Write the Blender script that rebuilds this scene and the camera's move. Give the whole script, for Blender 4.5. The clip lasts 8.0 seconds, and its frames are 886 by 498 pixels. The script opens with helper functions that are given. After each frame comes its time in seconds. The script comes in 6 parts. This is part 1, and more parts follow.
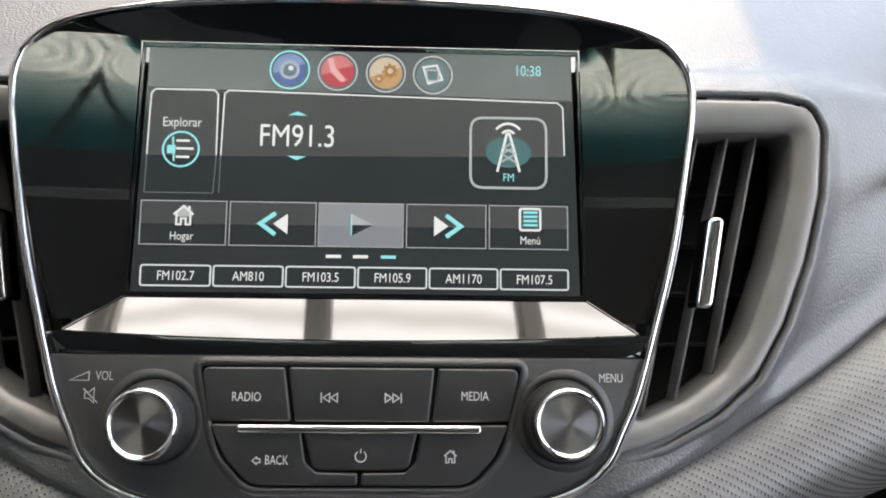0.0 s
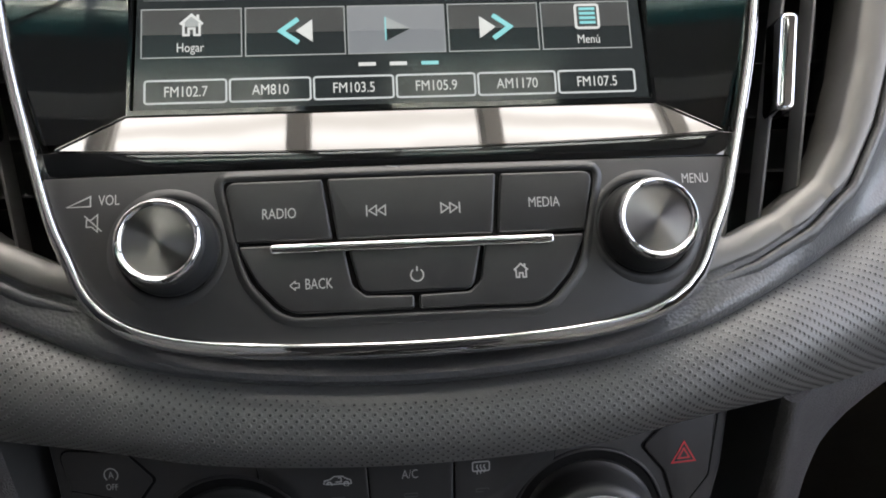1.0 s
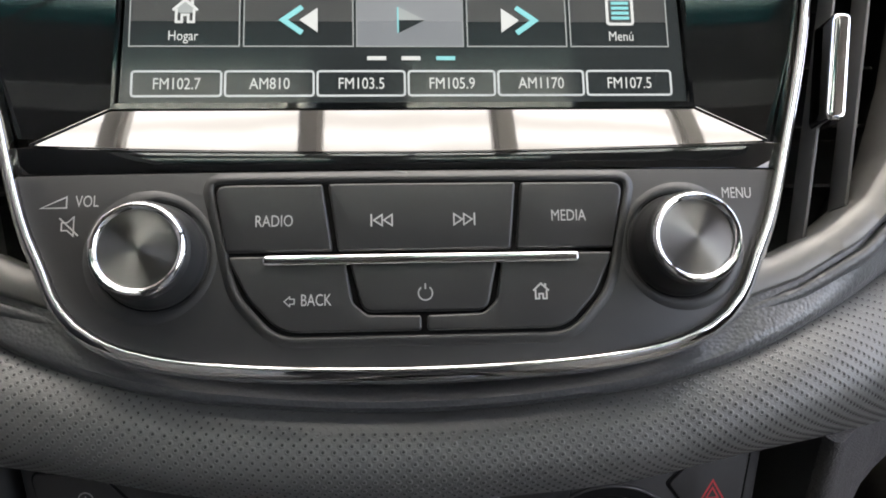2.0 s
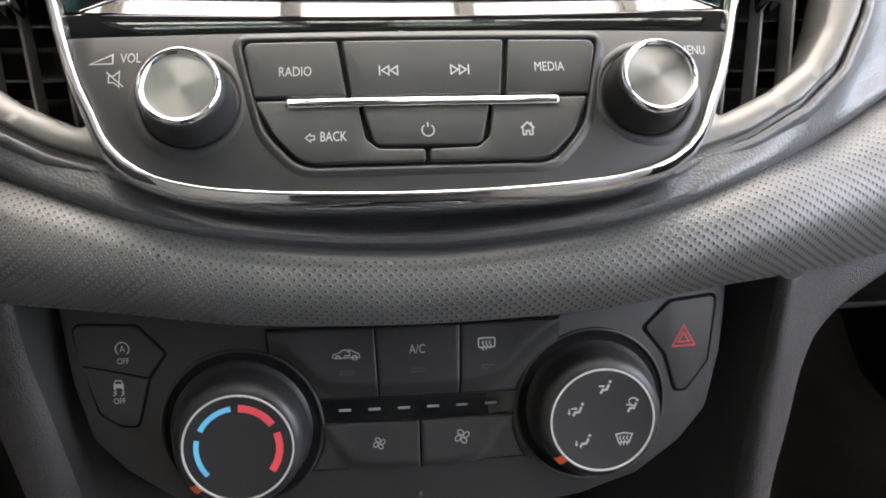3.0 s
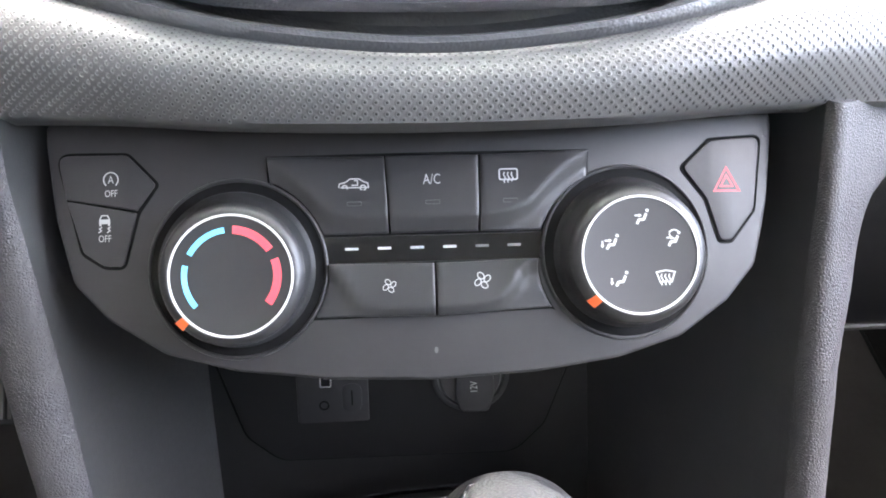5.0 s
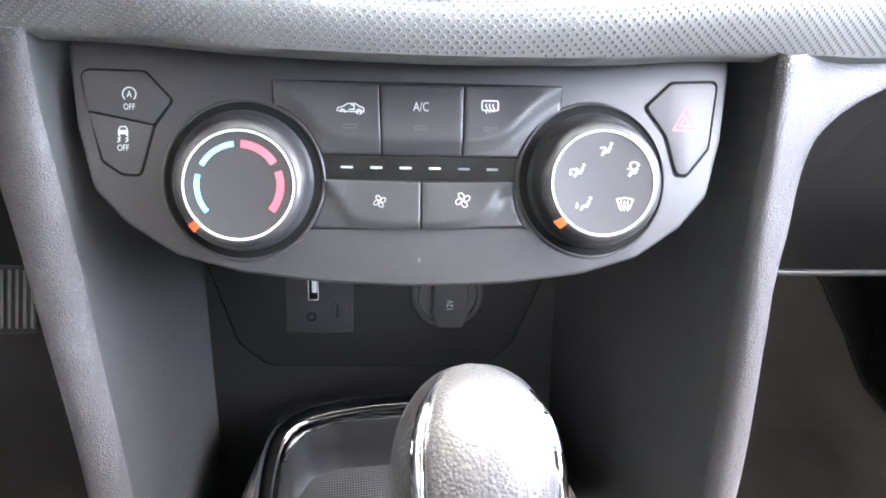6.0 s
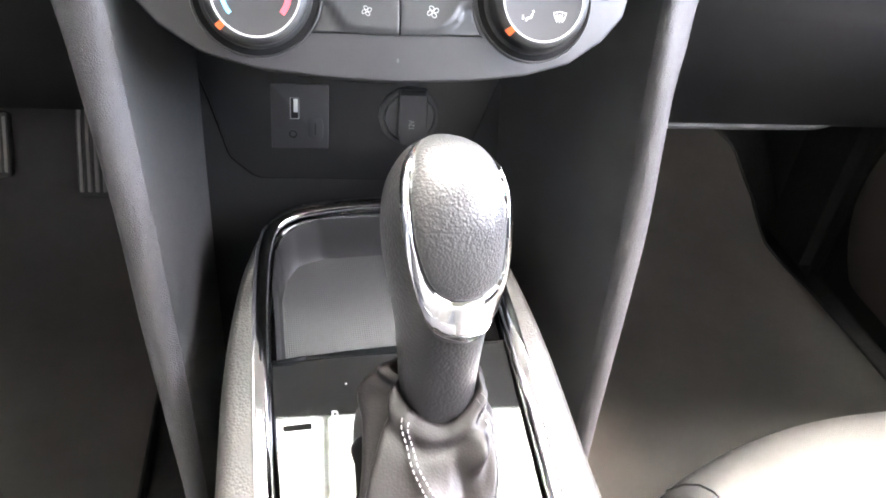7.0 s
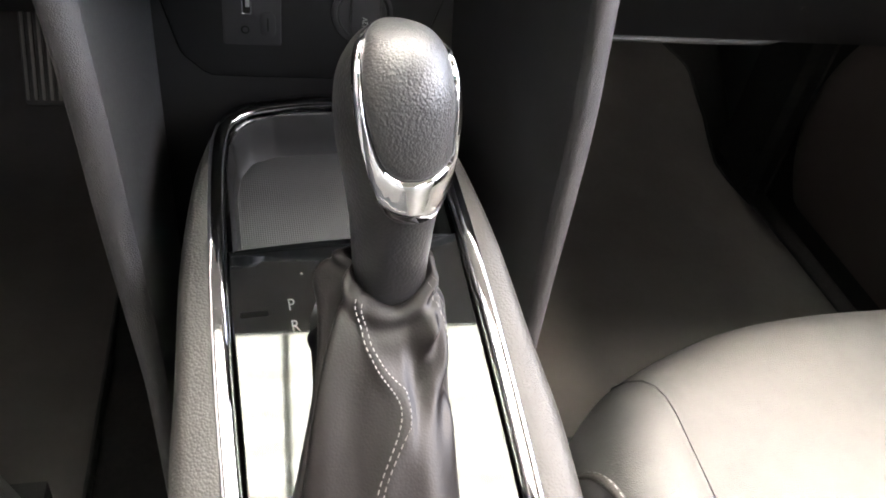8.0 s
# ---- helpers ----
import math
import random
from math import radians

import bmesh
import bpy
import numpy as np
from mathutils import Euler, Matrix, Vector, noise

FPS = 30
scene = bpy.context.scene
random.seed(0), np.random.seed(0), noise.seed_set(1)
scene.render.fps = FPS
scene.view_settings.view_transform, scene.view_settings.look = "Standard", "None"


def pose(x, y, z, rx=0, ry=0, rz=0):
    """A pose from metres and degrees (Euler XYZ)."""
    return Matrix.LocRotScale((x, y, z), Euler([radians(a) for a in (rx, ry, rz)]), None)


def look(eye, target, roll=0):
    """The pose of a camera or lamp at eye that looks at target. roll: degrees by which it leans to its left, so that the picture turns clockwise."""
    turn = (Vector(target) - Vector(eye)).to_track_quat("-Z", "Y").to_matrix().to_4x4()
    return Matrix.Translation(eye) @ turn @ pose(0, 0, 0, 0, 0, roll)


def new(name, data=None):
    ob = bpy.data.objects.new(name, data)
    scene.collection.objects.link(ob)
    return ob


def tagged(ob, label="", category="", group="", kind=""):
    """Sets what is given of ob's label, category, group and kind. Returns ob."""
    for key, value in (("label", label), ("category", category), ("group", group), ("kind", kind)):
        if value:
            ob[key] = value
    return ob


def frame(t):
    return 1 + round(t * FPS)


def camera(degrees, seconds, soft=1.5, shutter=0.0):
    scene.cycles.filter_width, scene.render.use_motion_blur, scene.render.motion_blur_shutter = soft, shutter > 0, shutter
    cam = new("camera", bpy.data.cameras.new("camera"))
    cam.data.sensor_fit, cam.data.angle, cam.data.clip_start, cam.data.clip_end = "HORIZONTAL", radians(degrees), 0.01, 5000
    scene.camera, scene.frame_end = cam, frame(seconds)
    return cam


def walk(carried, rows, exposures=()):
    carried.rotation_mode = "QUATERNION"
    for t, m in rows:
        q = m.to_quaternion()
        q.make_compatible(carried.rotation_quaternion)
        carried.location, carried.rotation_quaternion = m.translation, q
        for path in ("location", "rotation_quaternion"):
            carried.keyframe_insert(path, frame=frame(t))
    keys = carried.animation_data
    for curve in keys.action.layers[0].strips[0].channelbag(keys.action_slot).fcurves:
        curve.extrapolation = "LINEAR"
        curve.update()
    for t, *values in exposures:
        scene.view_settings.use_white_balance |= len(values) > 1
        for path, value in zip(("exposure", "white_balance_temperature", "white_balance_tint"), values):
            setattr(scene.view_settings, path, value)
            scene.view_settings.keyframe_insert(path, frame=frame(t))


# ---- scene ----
from mathutils.bvhtree import BVHTree

cam = camera(59.2, 8.0, soft=1.8)
PATH = [
    (0, (0.0162, 0.0603, 1.0158), (0.0537, 0.8407, 0.3917), 2.50),
    (0.5, (-0.0012, 0.0468, 0.9818), (0.0659, 0.8185, 0.3495), 2.44),
    (1, (-0.0084, 0.0469, 0.9394), (0.0650, 0.8470, 0.3441), 0.74),
    (1.2, (-0.0070, 0.0536, 0.9312), (0.0588, 0.8565, 0.3388), 0.49),
    (2.3, (-0.0080, 0.0667, 0.9275), (0.0559, 0.8689, 0.3340), 2.08),
    (2.5, (-0.0101, 0.0532, 0.9240), (0.0603, 0.8584, 0.3352), 1.89),
    (3, (-0.0172, 0.0115, 0.9012), (0.0735, 0.8384, 0.3463), 1.48),
    (3.5, (-0.0245, -0.0147, 0.8766), (0.0843, 0.8190, 0.3353), 2.49),
    (4, (-0.0240, -0.0198, 0.8517), (0.0713, 0.8223, 0.3207), 2.13),
    (4.2, (-0.0243, -0.0186, 0.8420), (0.0665, 0.8310, 0.3226), 1.68),
    (5.3, (-0.0114, -0.0140, 0.8052), (0.0470, 0.9033, 0.4113), 0.27),
    (5.5, (-0.0092, -0.0174, 0.8061), (0.0484, 0.8956, 0.4022), 0.89),
    (6, (-0.0199, -0.0428, 0.8148), (0.0728, 0.8304, 0.3362), 3.39),
    (6.5, (-0.0365, -0.0842, 0.8158), (0.0982, 0.7514, 0.2833), 6.28),
    (7, (-0.0434, -0.1253, 0.8179), (0.1327, 0.6634, 0.2289), 7.04),
    (7.5, (-0.0424, -0.1443, 0.8078), (0.1624, 0.6061, 0.1794), 8.71),
    (8, (-0.0424, -0.1460, 0.8092), (0.1834, 0.5787, 0.1582), 10.01),
]
EXPOSURES = [(0.0, 2.98, 7000, 10), (0.5, 2.9, 7000, 10), (1.0, 2.82, 7000, 10), (2.5, 3.2, 7100, 10), (3.0, 3.62, 7200, 11), (3.5, 4.15, 7050, 11), (4.2, 4.1, 6900, 12), (5.3, 6.02, 6700, 12), (6.5, 6.38, 6800, 12), (7.2, 6.1, 7050, 11), (8.0, 5.0, 7300, 10)]
walk(cam, [(t, look(eye, target, roll)) for t, eye, target, roll in PATH], EXPOSURES)

# ---- light ----
world = bpy.data.worlds.new("sky")
scene.world = world
world.use_nodes = True
wt = world.node_tree
sky = wt.nodes.new("ShaderNodeTexSky")
sky.sky_type, sky.sun_disc = "NISHITA", False
sky.sun_elevation, sky.sun_rotation = radians(62), radians(121)
sky.air_density, sky.dust_density = 1.0, 3.0
wt.links.new(sky.outputs[0], wt.nodes["Background"].inputs[0])
wt.nodes["Background"].inputs[1].default_value = 0.15
sun = new("sun", bpy.data.lights.new("sun", "SUN"))
sun.data.energy, sun.data.angle, sun.data.color = 5.0, radians(0.6), (1.0, 0.97, 0.93)
sun.matrix_world = look((1.0, -0.6, 2.2), (0, 0, 0))

# ---- materials ----
MM = 0.001


def material(name, base, rough=0.5, metal=0.0, vary=0.12, scale=60.0, grain=0.0, grain_scale=900.0, coat=0.0, spec=0.5,
             kind="noise", emit=None, power=0.0, fine=0.0):
    """A surface with a slow stain, a fine grain and a relief."""
    m = bpy.data.materials.new(name)
    m.use_nodes = True
    nt = m.node_tree
    b = nt.nodes["Principled BSDF"]
    b.inputs["Metallic"].default_value = metal
    b.inputs["Coat Weight"].default_value = coat
    b.inputs["Coat Roughness"].default_value = 0.04
    b.inputs["Specular IOR Level"].default_value = spec
    tc = nt.nodes.new("ShaderNodeTexCoord")
    n1 = nt.nodes.new("ShaderNodeTexNoise")
    n1.inputs["Scale"].default_value, n1.inputs["Detail"].default_value = scale, 4.0
    nt.links.new(tc.outputs["Object"], n1.inputs["Vector"])
    mix = nt.nodes.new("ShaderNodeMix")
    mix.data_type = "RGBA"
    lo = [max(0.0, c * (1 - vary)) for c in base]
    hi = [min(1.0, c * (1 + vary)) for c in base]
    mix.inputs[6].default_value, mix.inputs[7].default_value = (*lo, 1), (*hi, 1)
    nt.links.new(n1.outputs[0], mix.inputs[0])
    nt.links.new(mix.outputs[2], b.inputs["Base Color"])
    rr = nt.nodes.new("ShaderNodeMapRange")
    rr.inputs[3].default_value, rr.inputs[4].default_value = max(0.0, rough * (1 - vary)), min(1.0, rough * (1 + vary))
    n2 = nt.nodes.new("ShaderNodeTexNoise")
    n2.inputs["Scale"].default_value, n2.inputs["Detail"].default_value = scale * 7, 3.0
    nt.links.new(tc.outputs["Object"], n2.inputs["Vector"])
    nt.links.new(n2.outputs[0], rr.inputs[0])
    nt.links.new(rr.outputs[0], b.inputs["Roughness"])
    if grain:
        if kind == "leather":
            g = nt.nodes.new("ShaderNodeTexVoronoi")
            g.feature = "DISTANCE_TO_EDGE"
            g.inputs["Scale"].default_value = grain_scale
            warp = nt.nodes.new("ShaderNodeVectorMath")
            warp.operation = "MULTIPLY_ADD"
            n3 = nt.nodes.new("ShaderNodeTexNoise")
            n3.inputs["Scale"].default_value = grain_scale * 0.5
            nt.links.new(tc.outputs["Object"], n3.inputs["Vector"])
            nt.links.new(n3.outputs["Color"], warp.inputs[0])
            warp.inputs[1].default_value = (0.9 / grain_scale,) * 3
            nt.links.new(tc.outputs["Object"], warp.inputs[2])
            nt.links.new(warp.outputs[0], g.inputs["Vector"])
            pw = nt.nodes.new("ShaderNodeMapRange")
            pw.interpolation_type = "SMOOTHSTEP"
            pw.inputs[1].default_value, pw.inputs[2].default_value = 0.0, 0.35
            nt.links.new(g.outputs[0], pw.inputs[0])
            height = pw.outputs[0]
        elif kind == "pebble":
            g = nt.nodes.new("ShaderNodeTexVoronoi")
            g.feature = "SMOOTH_F1"
            g.inputs["Scale"].default_value, g.inputs["Smoothness"].default_value = grain_scale, 0.35
            nt.links.new(tc.outputs["Object"], g.inputs["Vector"])
            inv = nt.nodes.new("ShaderNodeMath")
            inv.operation = "SUBTRACT"
            inv.inputs[0].default_value = 1.0
            nt.links.new(g.outputs[0], inv.inputs[1])
            height = inv.outputs[0]
        elif kind == "knurl":
            g = nt.nodes.new("ShaderNodeTexVoronoi")
            g.inputs["Scale"].default_value, g.inputs["Randomness"].default_value = grain_scale, 0.0
            nt.links.new(tc.outputs["Object"], g.inputs["Vector"])
            height = g.outputs[0]
        else:
            g = nt.nodes.new("ShaderNodeTexNoise")
            g.inputs["Scale"].default_value, g.inputs["Detail"].default_value = grain_scale, 2.0
            nt.links.new(tc.outputs["Object"], g.inputs["Vector"])
            height = g.outputs[0]
        bump = nt.nodes.new("ShaderNodeBump")
        bump.inputs["Strength"].default_value, bump.inputs["Distance"].default_value = grain, 0.35 / grain_scale
        nt.links.new(height, bump.inputs["Height"])
        nt.links.new(bump.outputs[0], b.inputs["Normal"])
    if emit:
        b.inputs["Emission Color"].default_value = (*emit, 1)
        b.inputs["Emission Strength"].default_value = power
    return m


PAD = material("dash_skin", (0.066, 0.067, 0.069), 0.40, spec=0.65, grain=0.45, grain_scale=900, kind="pebble")
PERF = material("perforated_skin", (0.084, 0.084, 0.0825), 0.42, spec=0.5, grain=0.25, grain_scale=1500)
HOLE = material("perforation", (0.022, 0.022, 0.022), 0.9)
EDGE = material("soft_edge_skin", (0.039, 0.0370, 0.0385), 0.5, spec=0.42, grain=0.5, grain_scale=950, kind="leather")
DECK = material("console_skin", (0.039, 0.037, 0.0345), 0.5, grain=0.5, grain_scale=780, kind="pebble")
FASCIA = material("fascia_plastic", (0.021, 0.0213, 0.0217), 0.45, grain=0.15, grain_scale=4000)
BUTTON = material("button_plastic", (0.0195, 0.0197, 0.0202), 0.36, grain=0.08, grain_scale=5000)
CLIMATE = material("climate_plastic", (0.0175, 0.0168, 0.0171), 0.52, spec=0.45, grain=0.15, grain_scale=4000)
GAP = material("dark_gap", (0.004, 0.004, 0.004), 0.8, spec=0.12)
GLOSS = material("gloss_black", (0.004, 0.0045, 0.005), 0.03, vary=0.25, coat=0.55)
PIANO = material("piano_black", (0.004, 0.0045, 0.005), 0.03, vary=0.25, coat=1.0, spec=0.7)
CHROME = material("chrome", (0.68, 0.68, 0.70), 0.05, 1.0, vary=0.03)
SILVER = material("silver_paint", (0.14, 0.136, 0.128), 0.48, 0.5, grain=0.1, grain_scale=3000)
PRINT = material("white_print", (0.37, 0.37, 0.365), 0.6, vary=0.04)
CLEAR = material("clear_white", (0.45, 0.45, 0.44), 0.4, vary=0.04)
DIM = material("grey_print", (0.25, 0.25, 0.25), 0.6, vary=0.04)
FAINT = material("faint_print", (0.07, 0.07, 0.07), 0.6, vary=0.04)
RUBBER = material("rubber", (0.018, 0.018, 0.018), 0.6, grain=0.3, grain_scale=2500)
SLAT = material("slat_plastic", (0.07, 0.069, 0.066), 0.5, grain=0.2, grain_scale=3000)
CAVITY = material("vent_inside_shade", (0.006, 0.006, 0.006), 0.7)
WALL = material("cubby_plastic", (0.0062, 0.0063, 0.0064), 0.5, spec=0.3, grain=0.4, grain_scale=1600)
INNER = material("side_plastic", (0.033, 0.0333, 0.033), 0.5, grain=0.3, grain_scale=1600)
SOCKETP = material("socket_plastic", (0.017, 0.017, 0.0173), 0.5, spec=0.35, grain=0.2, grain_scale=3000)
MATTRAY = material("tray_rubber", (0.023, 0.0245, 0.025), 0.5, grain=0.9, grain_scale=800, kind="knurl")
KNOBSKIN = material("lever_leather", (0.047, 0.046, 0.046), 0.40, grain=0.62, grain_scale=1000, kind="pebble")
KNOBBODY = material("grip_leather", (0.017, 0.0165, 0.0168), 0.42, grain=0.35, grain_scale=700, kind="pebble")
BOOT = material("boot_leather", (0.0080, 0.0062, 0.0060), 0.43, spec=0.32, grain=0.15, grain_scale=900, kind="pebble")
THREAD = material("thread", (0.22, 0.21, 0.20), 0.7)
SEAT = material("seat_leather", (0.13, 0.128, 0.124), 0.45, grain=0.35, grain_scale=700, kind="leather")
TRIM = material("side_trim_leather", (0.085, 0.08, 0.074), 0.45, grain=0.5, grain_scale=700, kind="pebble")
CARPET = material("carpet", (0.016, 0.0152, 0.0145), 0.95, vary=0.3, scale=25, grain=1.0, grain_scale=1400)
CARPET2 = material("floor_mat", (0.090, 0.083, 0.077), 0.9, vary=0.2, scale=18, grain=1.0, grain_scale=1600)
LOWER = material("lower_dash_plastic", (0.009, 0.009, 0.0094), 0.55, grain=0.5, grain_scale=1200, kind="leather")
POCKET = material("pocket_plastic", (0.075, 0.062, 0.055), 0.5, grain=0.4, grain_scale=1200, kind="leather")
STEEL = material("pedal_rubber", (0.16, 0.155, 0.15), 0.5)
CLOTH = material("headliner", (0.09, 0.088, 0.085), 0.95, grain=0.3, grain_scale=1500)
CONCRETE = material("concrete", (0.42, 0.41, 0.39), 0.85, vary=0.25, scale=0.8, grain=0.4, grain_scale=60)
PAVING = material("pale_concrete", (0.42, 0.41, 0.39), 0.85, vary=0.2, scale=0.8, grain=0.4, grain_scale=60)
SHADE_WALL = material("shade_wall", (0.10, 0.092, 0.092), 0.8, vary=0.25, scale=0.8, grain=0.3, grain_scale=60)
UNSEEN_DARK = material("unseen_dark", (0.025, 0.026, 0.027), 0.7, vary=0.2, scale=3)
BEAM = material("painted_steel", (0.42, 0.41, 0.39), 0.5, vary=0.15, scale=3)
ORANGE = material("pointer_orange", (0.75, 0.12, 0.03), 0.5, vary=0.05)
BLUE = material("cold_blue", (0.12, 0.48, 0.75), 0.5, vary=0.05)
RED = material("warm_red", (0.62, 0.06, 0.08), 0.5, vary=0.05)
HAZARD = material("hazard_red", (0.42, 0.02, 0.03), 0.5, vary=0.05)
METAL = material("socket_metal", (0.85, 0.85, 0.86), 0.22, 1.0)
DIALP = material("dial_plastic", (0.017, 0.0168, 0.0172), 0.45, grain=0.08, grain_scale=5000)


def spun_metal():
    """Turned metal: the highlight fans out from the centre."""
    m = material("spun_metal", (0.21, 0.205, 0.20), 0.34, 1.0, vary=0.05)
    nt = m.node_tree
    b = nt.nodes["Principled BSDF"]
    b.inputs["Anisotropic"].default_value = 0.95
    b.inputs["Anisotropic Rotation"].default_value = 0.25
    tan = nt.nodes.new("ShaderNodeTangent")
    tan.direction_type, tan.axis = "RADIAL", "Z"
    nt.links.new(tan.outputs[0], b.inputs["Tangent"])
    return m


SPUN = spun_metal()


LCD = 0.165


def glow(name, colour, power=1.0):
    return material(name, (0.02, 0.02, 0.02), 0.3, vary=0.0, emit=colour, power=power * LCD)


D_BASE = material("display_glass", (0.010, 0.012, 0.013), 0.09, vary=0.1, spec=0.35, emit=(0.030, 0.036, 0.038), power=0.5 * LCD)
D_TOP = material("display_header", (0.010, 0.012, 0.013), 0.16, vary=0.1, emit=(0.16, 0.19, 0.20), power=0.5 * LCD)
D_WHITE = glow("display_white", (0.66, 0.70, 0.72), 0.9)
D_LINE = glow("display_line", (0.45, 0.50, 0.52), 0.7)
D_FAINT = glow("display_faint", (0.12, 0.14, 0.15), 0.7)
D_PALE = glow("display_pale", (0.58, 0.64, 0.68), 0.9)
D_HALF = glow("display_half", (0.036, 0.041, 0.044), 0.7)
D_TEAL = glow("display_teal", (0.22, 0.66, 0.72), 0.9)
D_GREY = glow("display_key", (0.17, 0.19, 0.22), 0.9)
D_GREY2 = glow("display_key_upper", (0.21, 0.23, 0.26), 0.9)
D_BLUE = glow("display_blue", (0.05, 0.11, 0.32), 0.9)
D_BLUE2 = glow("display_blue_pale", (0.16, 0.26, 0.48), 0.9)
D_RED = glow("display_red", (0.42, 0.04, 0.06), 0.9)
D_RED2 = glow("display_red_pale", (0.52, 0.16, 0.17), 0.9)
D_RED3 = glow("display_red_mark", (0.62, 0.36, 0.36), 0.9)
D_GOLD = glow("display_gold", (0.44, 0.27, 0.12), 0.9)
D_GOLD2 = glow("display_gold_pale", (0.50, 0.43, 0.33), 0.9)
D_GOLD3 = glow("display_gold_mark", (0.30, 0.15, 0.05), 0.9)
D_GLOW = glow("display_teal_dim", (0.03, 0.12, 0.13), 0.9)
D_SLATE = glow("display_slate", (0.10, 0.16, 0.18), 0.9)


def canopy_material(name, lo, hi, ribs=1.6, centre=None, fade=None):
    """Translucent sheet: bands across it, or rings about a centre; fade = (y of lo end, y of hi end, colour) tints one end."""
    m = bpy.data.materials.new(name)
    m.use_nodes = True
    nt = m.node_tree
    nt.nodes.remove(nt.nodes["Principled BSDF"])
    tc = nt.nodes.new("ShaderNodeTexCoord")
    wave = nt.nodes.new("ShaderNodeTexWave")
    wave.inputs["Scale"].default_value, wave.inputs["Distortion"].default_value = ribs, 3.0
    vector = tc.outputs["Object"]
    if centre:
        wave.wave_type, wave.rings_direction = "RINGS", "SPHERICAL"
        wave.inputs["Distortion"].default_value, wave.inputs["Detail Scale"].default_value = 1.2, 0.6
        mp = nt.nodes.new("ShaderNodeMapping")
        mp.inputs["Location"].default_value = (-0.5 * centre[0], -centre[1], -centre[2])
        mp.inputs["Scale"].default_value = (0.5, 1.0, 1.0)
        nt.links.new(vector, mp.inputs["Vector"])
        vector = mp.outputs[0]
    else:
        wave.bands_direction = "Y"
    nt.links.new(vector, wave.inputs["Vector"])
    mix = nt.nodes.new("ShaderNodeMix")
    mix.data_type = "RGBA"
    mix.inputs[6].default_value, mix.inputs[7].default_value = (*lo, 1), (*hi, 1)
    nt.links.new(wave.outputs[0], mix.inputs[0])
    colour = mix.outputs[2]
    if fade:
        sep = nt.nodes.new("ShaderNodeSeparateXYZ")
        nt.links.new(tc.outputs["Object"], sep.inputs[0])
        rng = nt.nodes.new("ShaderNodeMapRange")
        rng.inputs[1].default_value, rng.inputs[2].default_value = fade[0], fade[1]
        nt.links.new(sep.outputs[1], rng.inputs[0])
        mul = nt.nodes.new("ShaderNodeMix")
        mul.data_type, mul.blend_type = "RGBA", "MULTIPLY"
        mul.inputs[7].default_value = (*fade[2], 1)
        nt.links.new(rng.outputs[0], mul.inputs[0])
        nt.links.new(colour, mul.inputs[6])
        colour = mul.outputs[2]
    tr = nt.nodes.new("ShaderNodeBsdfTranslucent")
    nt.links.new(colour, tr.inputs[0])
    nt.links.new(tr.outputs[0], nt.nodes["Material Output"].inputs[0])
    return m


CANOPY = canopy_material("canopy_sheet", (0.66, 0.64, 0.60), (0.95, 0.94, 0.92))


def tinted_glass():
    m = bpy.data.materials.new("tinted_glass")
    m.use_nodes = True
    nt = m.node_tree
    nt.nodes.remove(nt.nodes["Principled BSDF"])
    clear, gloss, mix = (nt.nodes.new("ShaderNodeBsdf" + k) for k in ("Transparent", "Glossy", "Transparent"))
    nt.nodes.remove(mix)
    mix = nt.nodes.new("ShaderNodeMixShader")
    clear.inputs[0].default_value = (0.67, 0.70, 0.69, 1)
    gloss.inputs["Roughness"].default_value = 0.02
    mix.inputs[0].default_value = 0.06
    nt.links.new(clear.outputs[0], mix.inputs[1])
    nt.links.new(gloss.outputs[0], mix.inputs[2])
    nt.links.new(mix.outputs[0], nt.nodes["Material Output"].inputs[0])
    return m


TINT = tinted_glass()


# ---- building helpers ----
def link(name, mesh, mat, parent=None, label=""):
    mesh.materials.append(mat)
    ob = new(name, mesh)
    if parent is not None:
        ob.parent = parent
    return tagged(ob, label)


def part(name, bm, mat, parent=None, label="", smooth=40):
    """Links a bmesh as one mesh object under a thing or a part."""
    bmesh.ops.recalc_face_normals(bm, faces=bm.faces)
    limit = radians(smooth)
    for f in bm.faces:
        f.smooth = True
    for e in bm.edges:
        e.smooth = len(e.link_faces) == 2 and e.calc_face_angle(0.0) < limit
    me = bpy.data.meshes.new(name)
    bm.to_mesh(me)
    bm.free()
    return link(name, me, mat, parent, label)


def thing(name, m, label, category, group="", kind=""):
    ob = new(name)
    ob.empty_display_size = 0.02
    ob.matrix_world = m
    return tagged(ob, label, category, group, kind)


def frame_at(x, y, z, lean, spin=0.0):
    """A panel's frame: first axis to the right, second up along the panel, third out of it."""
    a = radians(lean)
    m = Matrix(((1, 0, 0, x), (0, math.sin(a), -math.cos(a), y), (0, math.cos(a), math.sin(a), z), (0, 0, 0, 1)))
    return m @ Matrix.Rotation(radians(spin), 4, "Z")


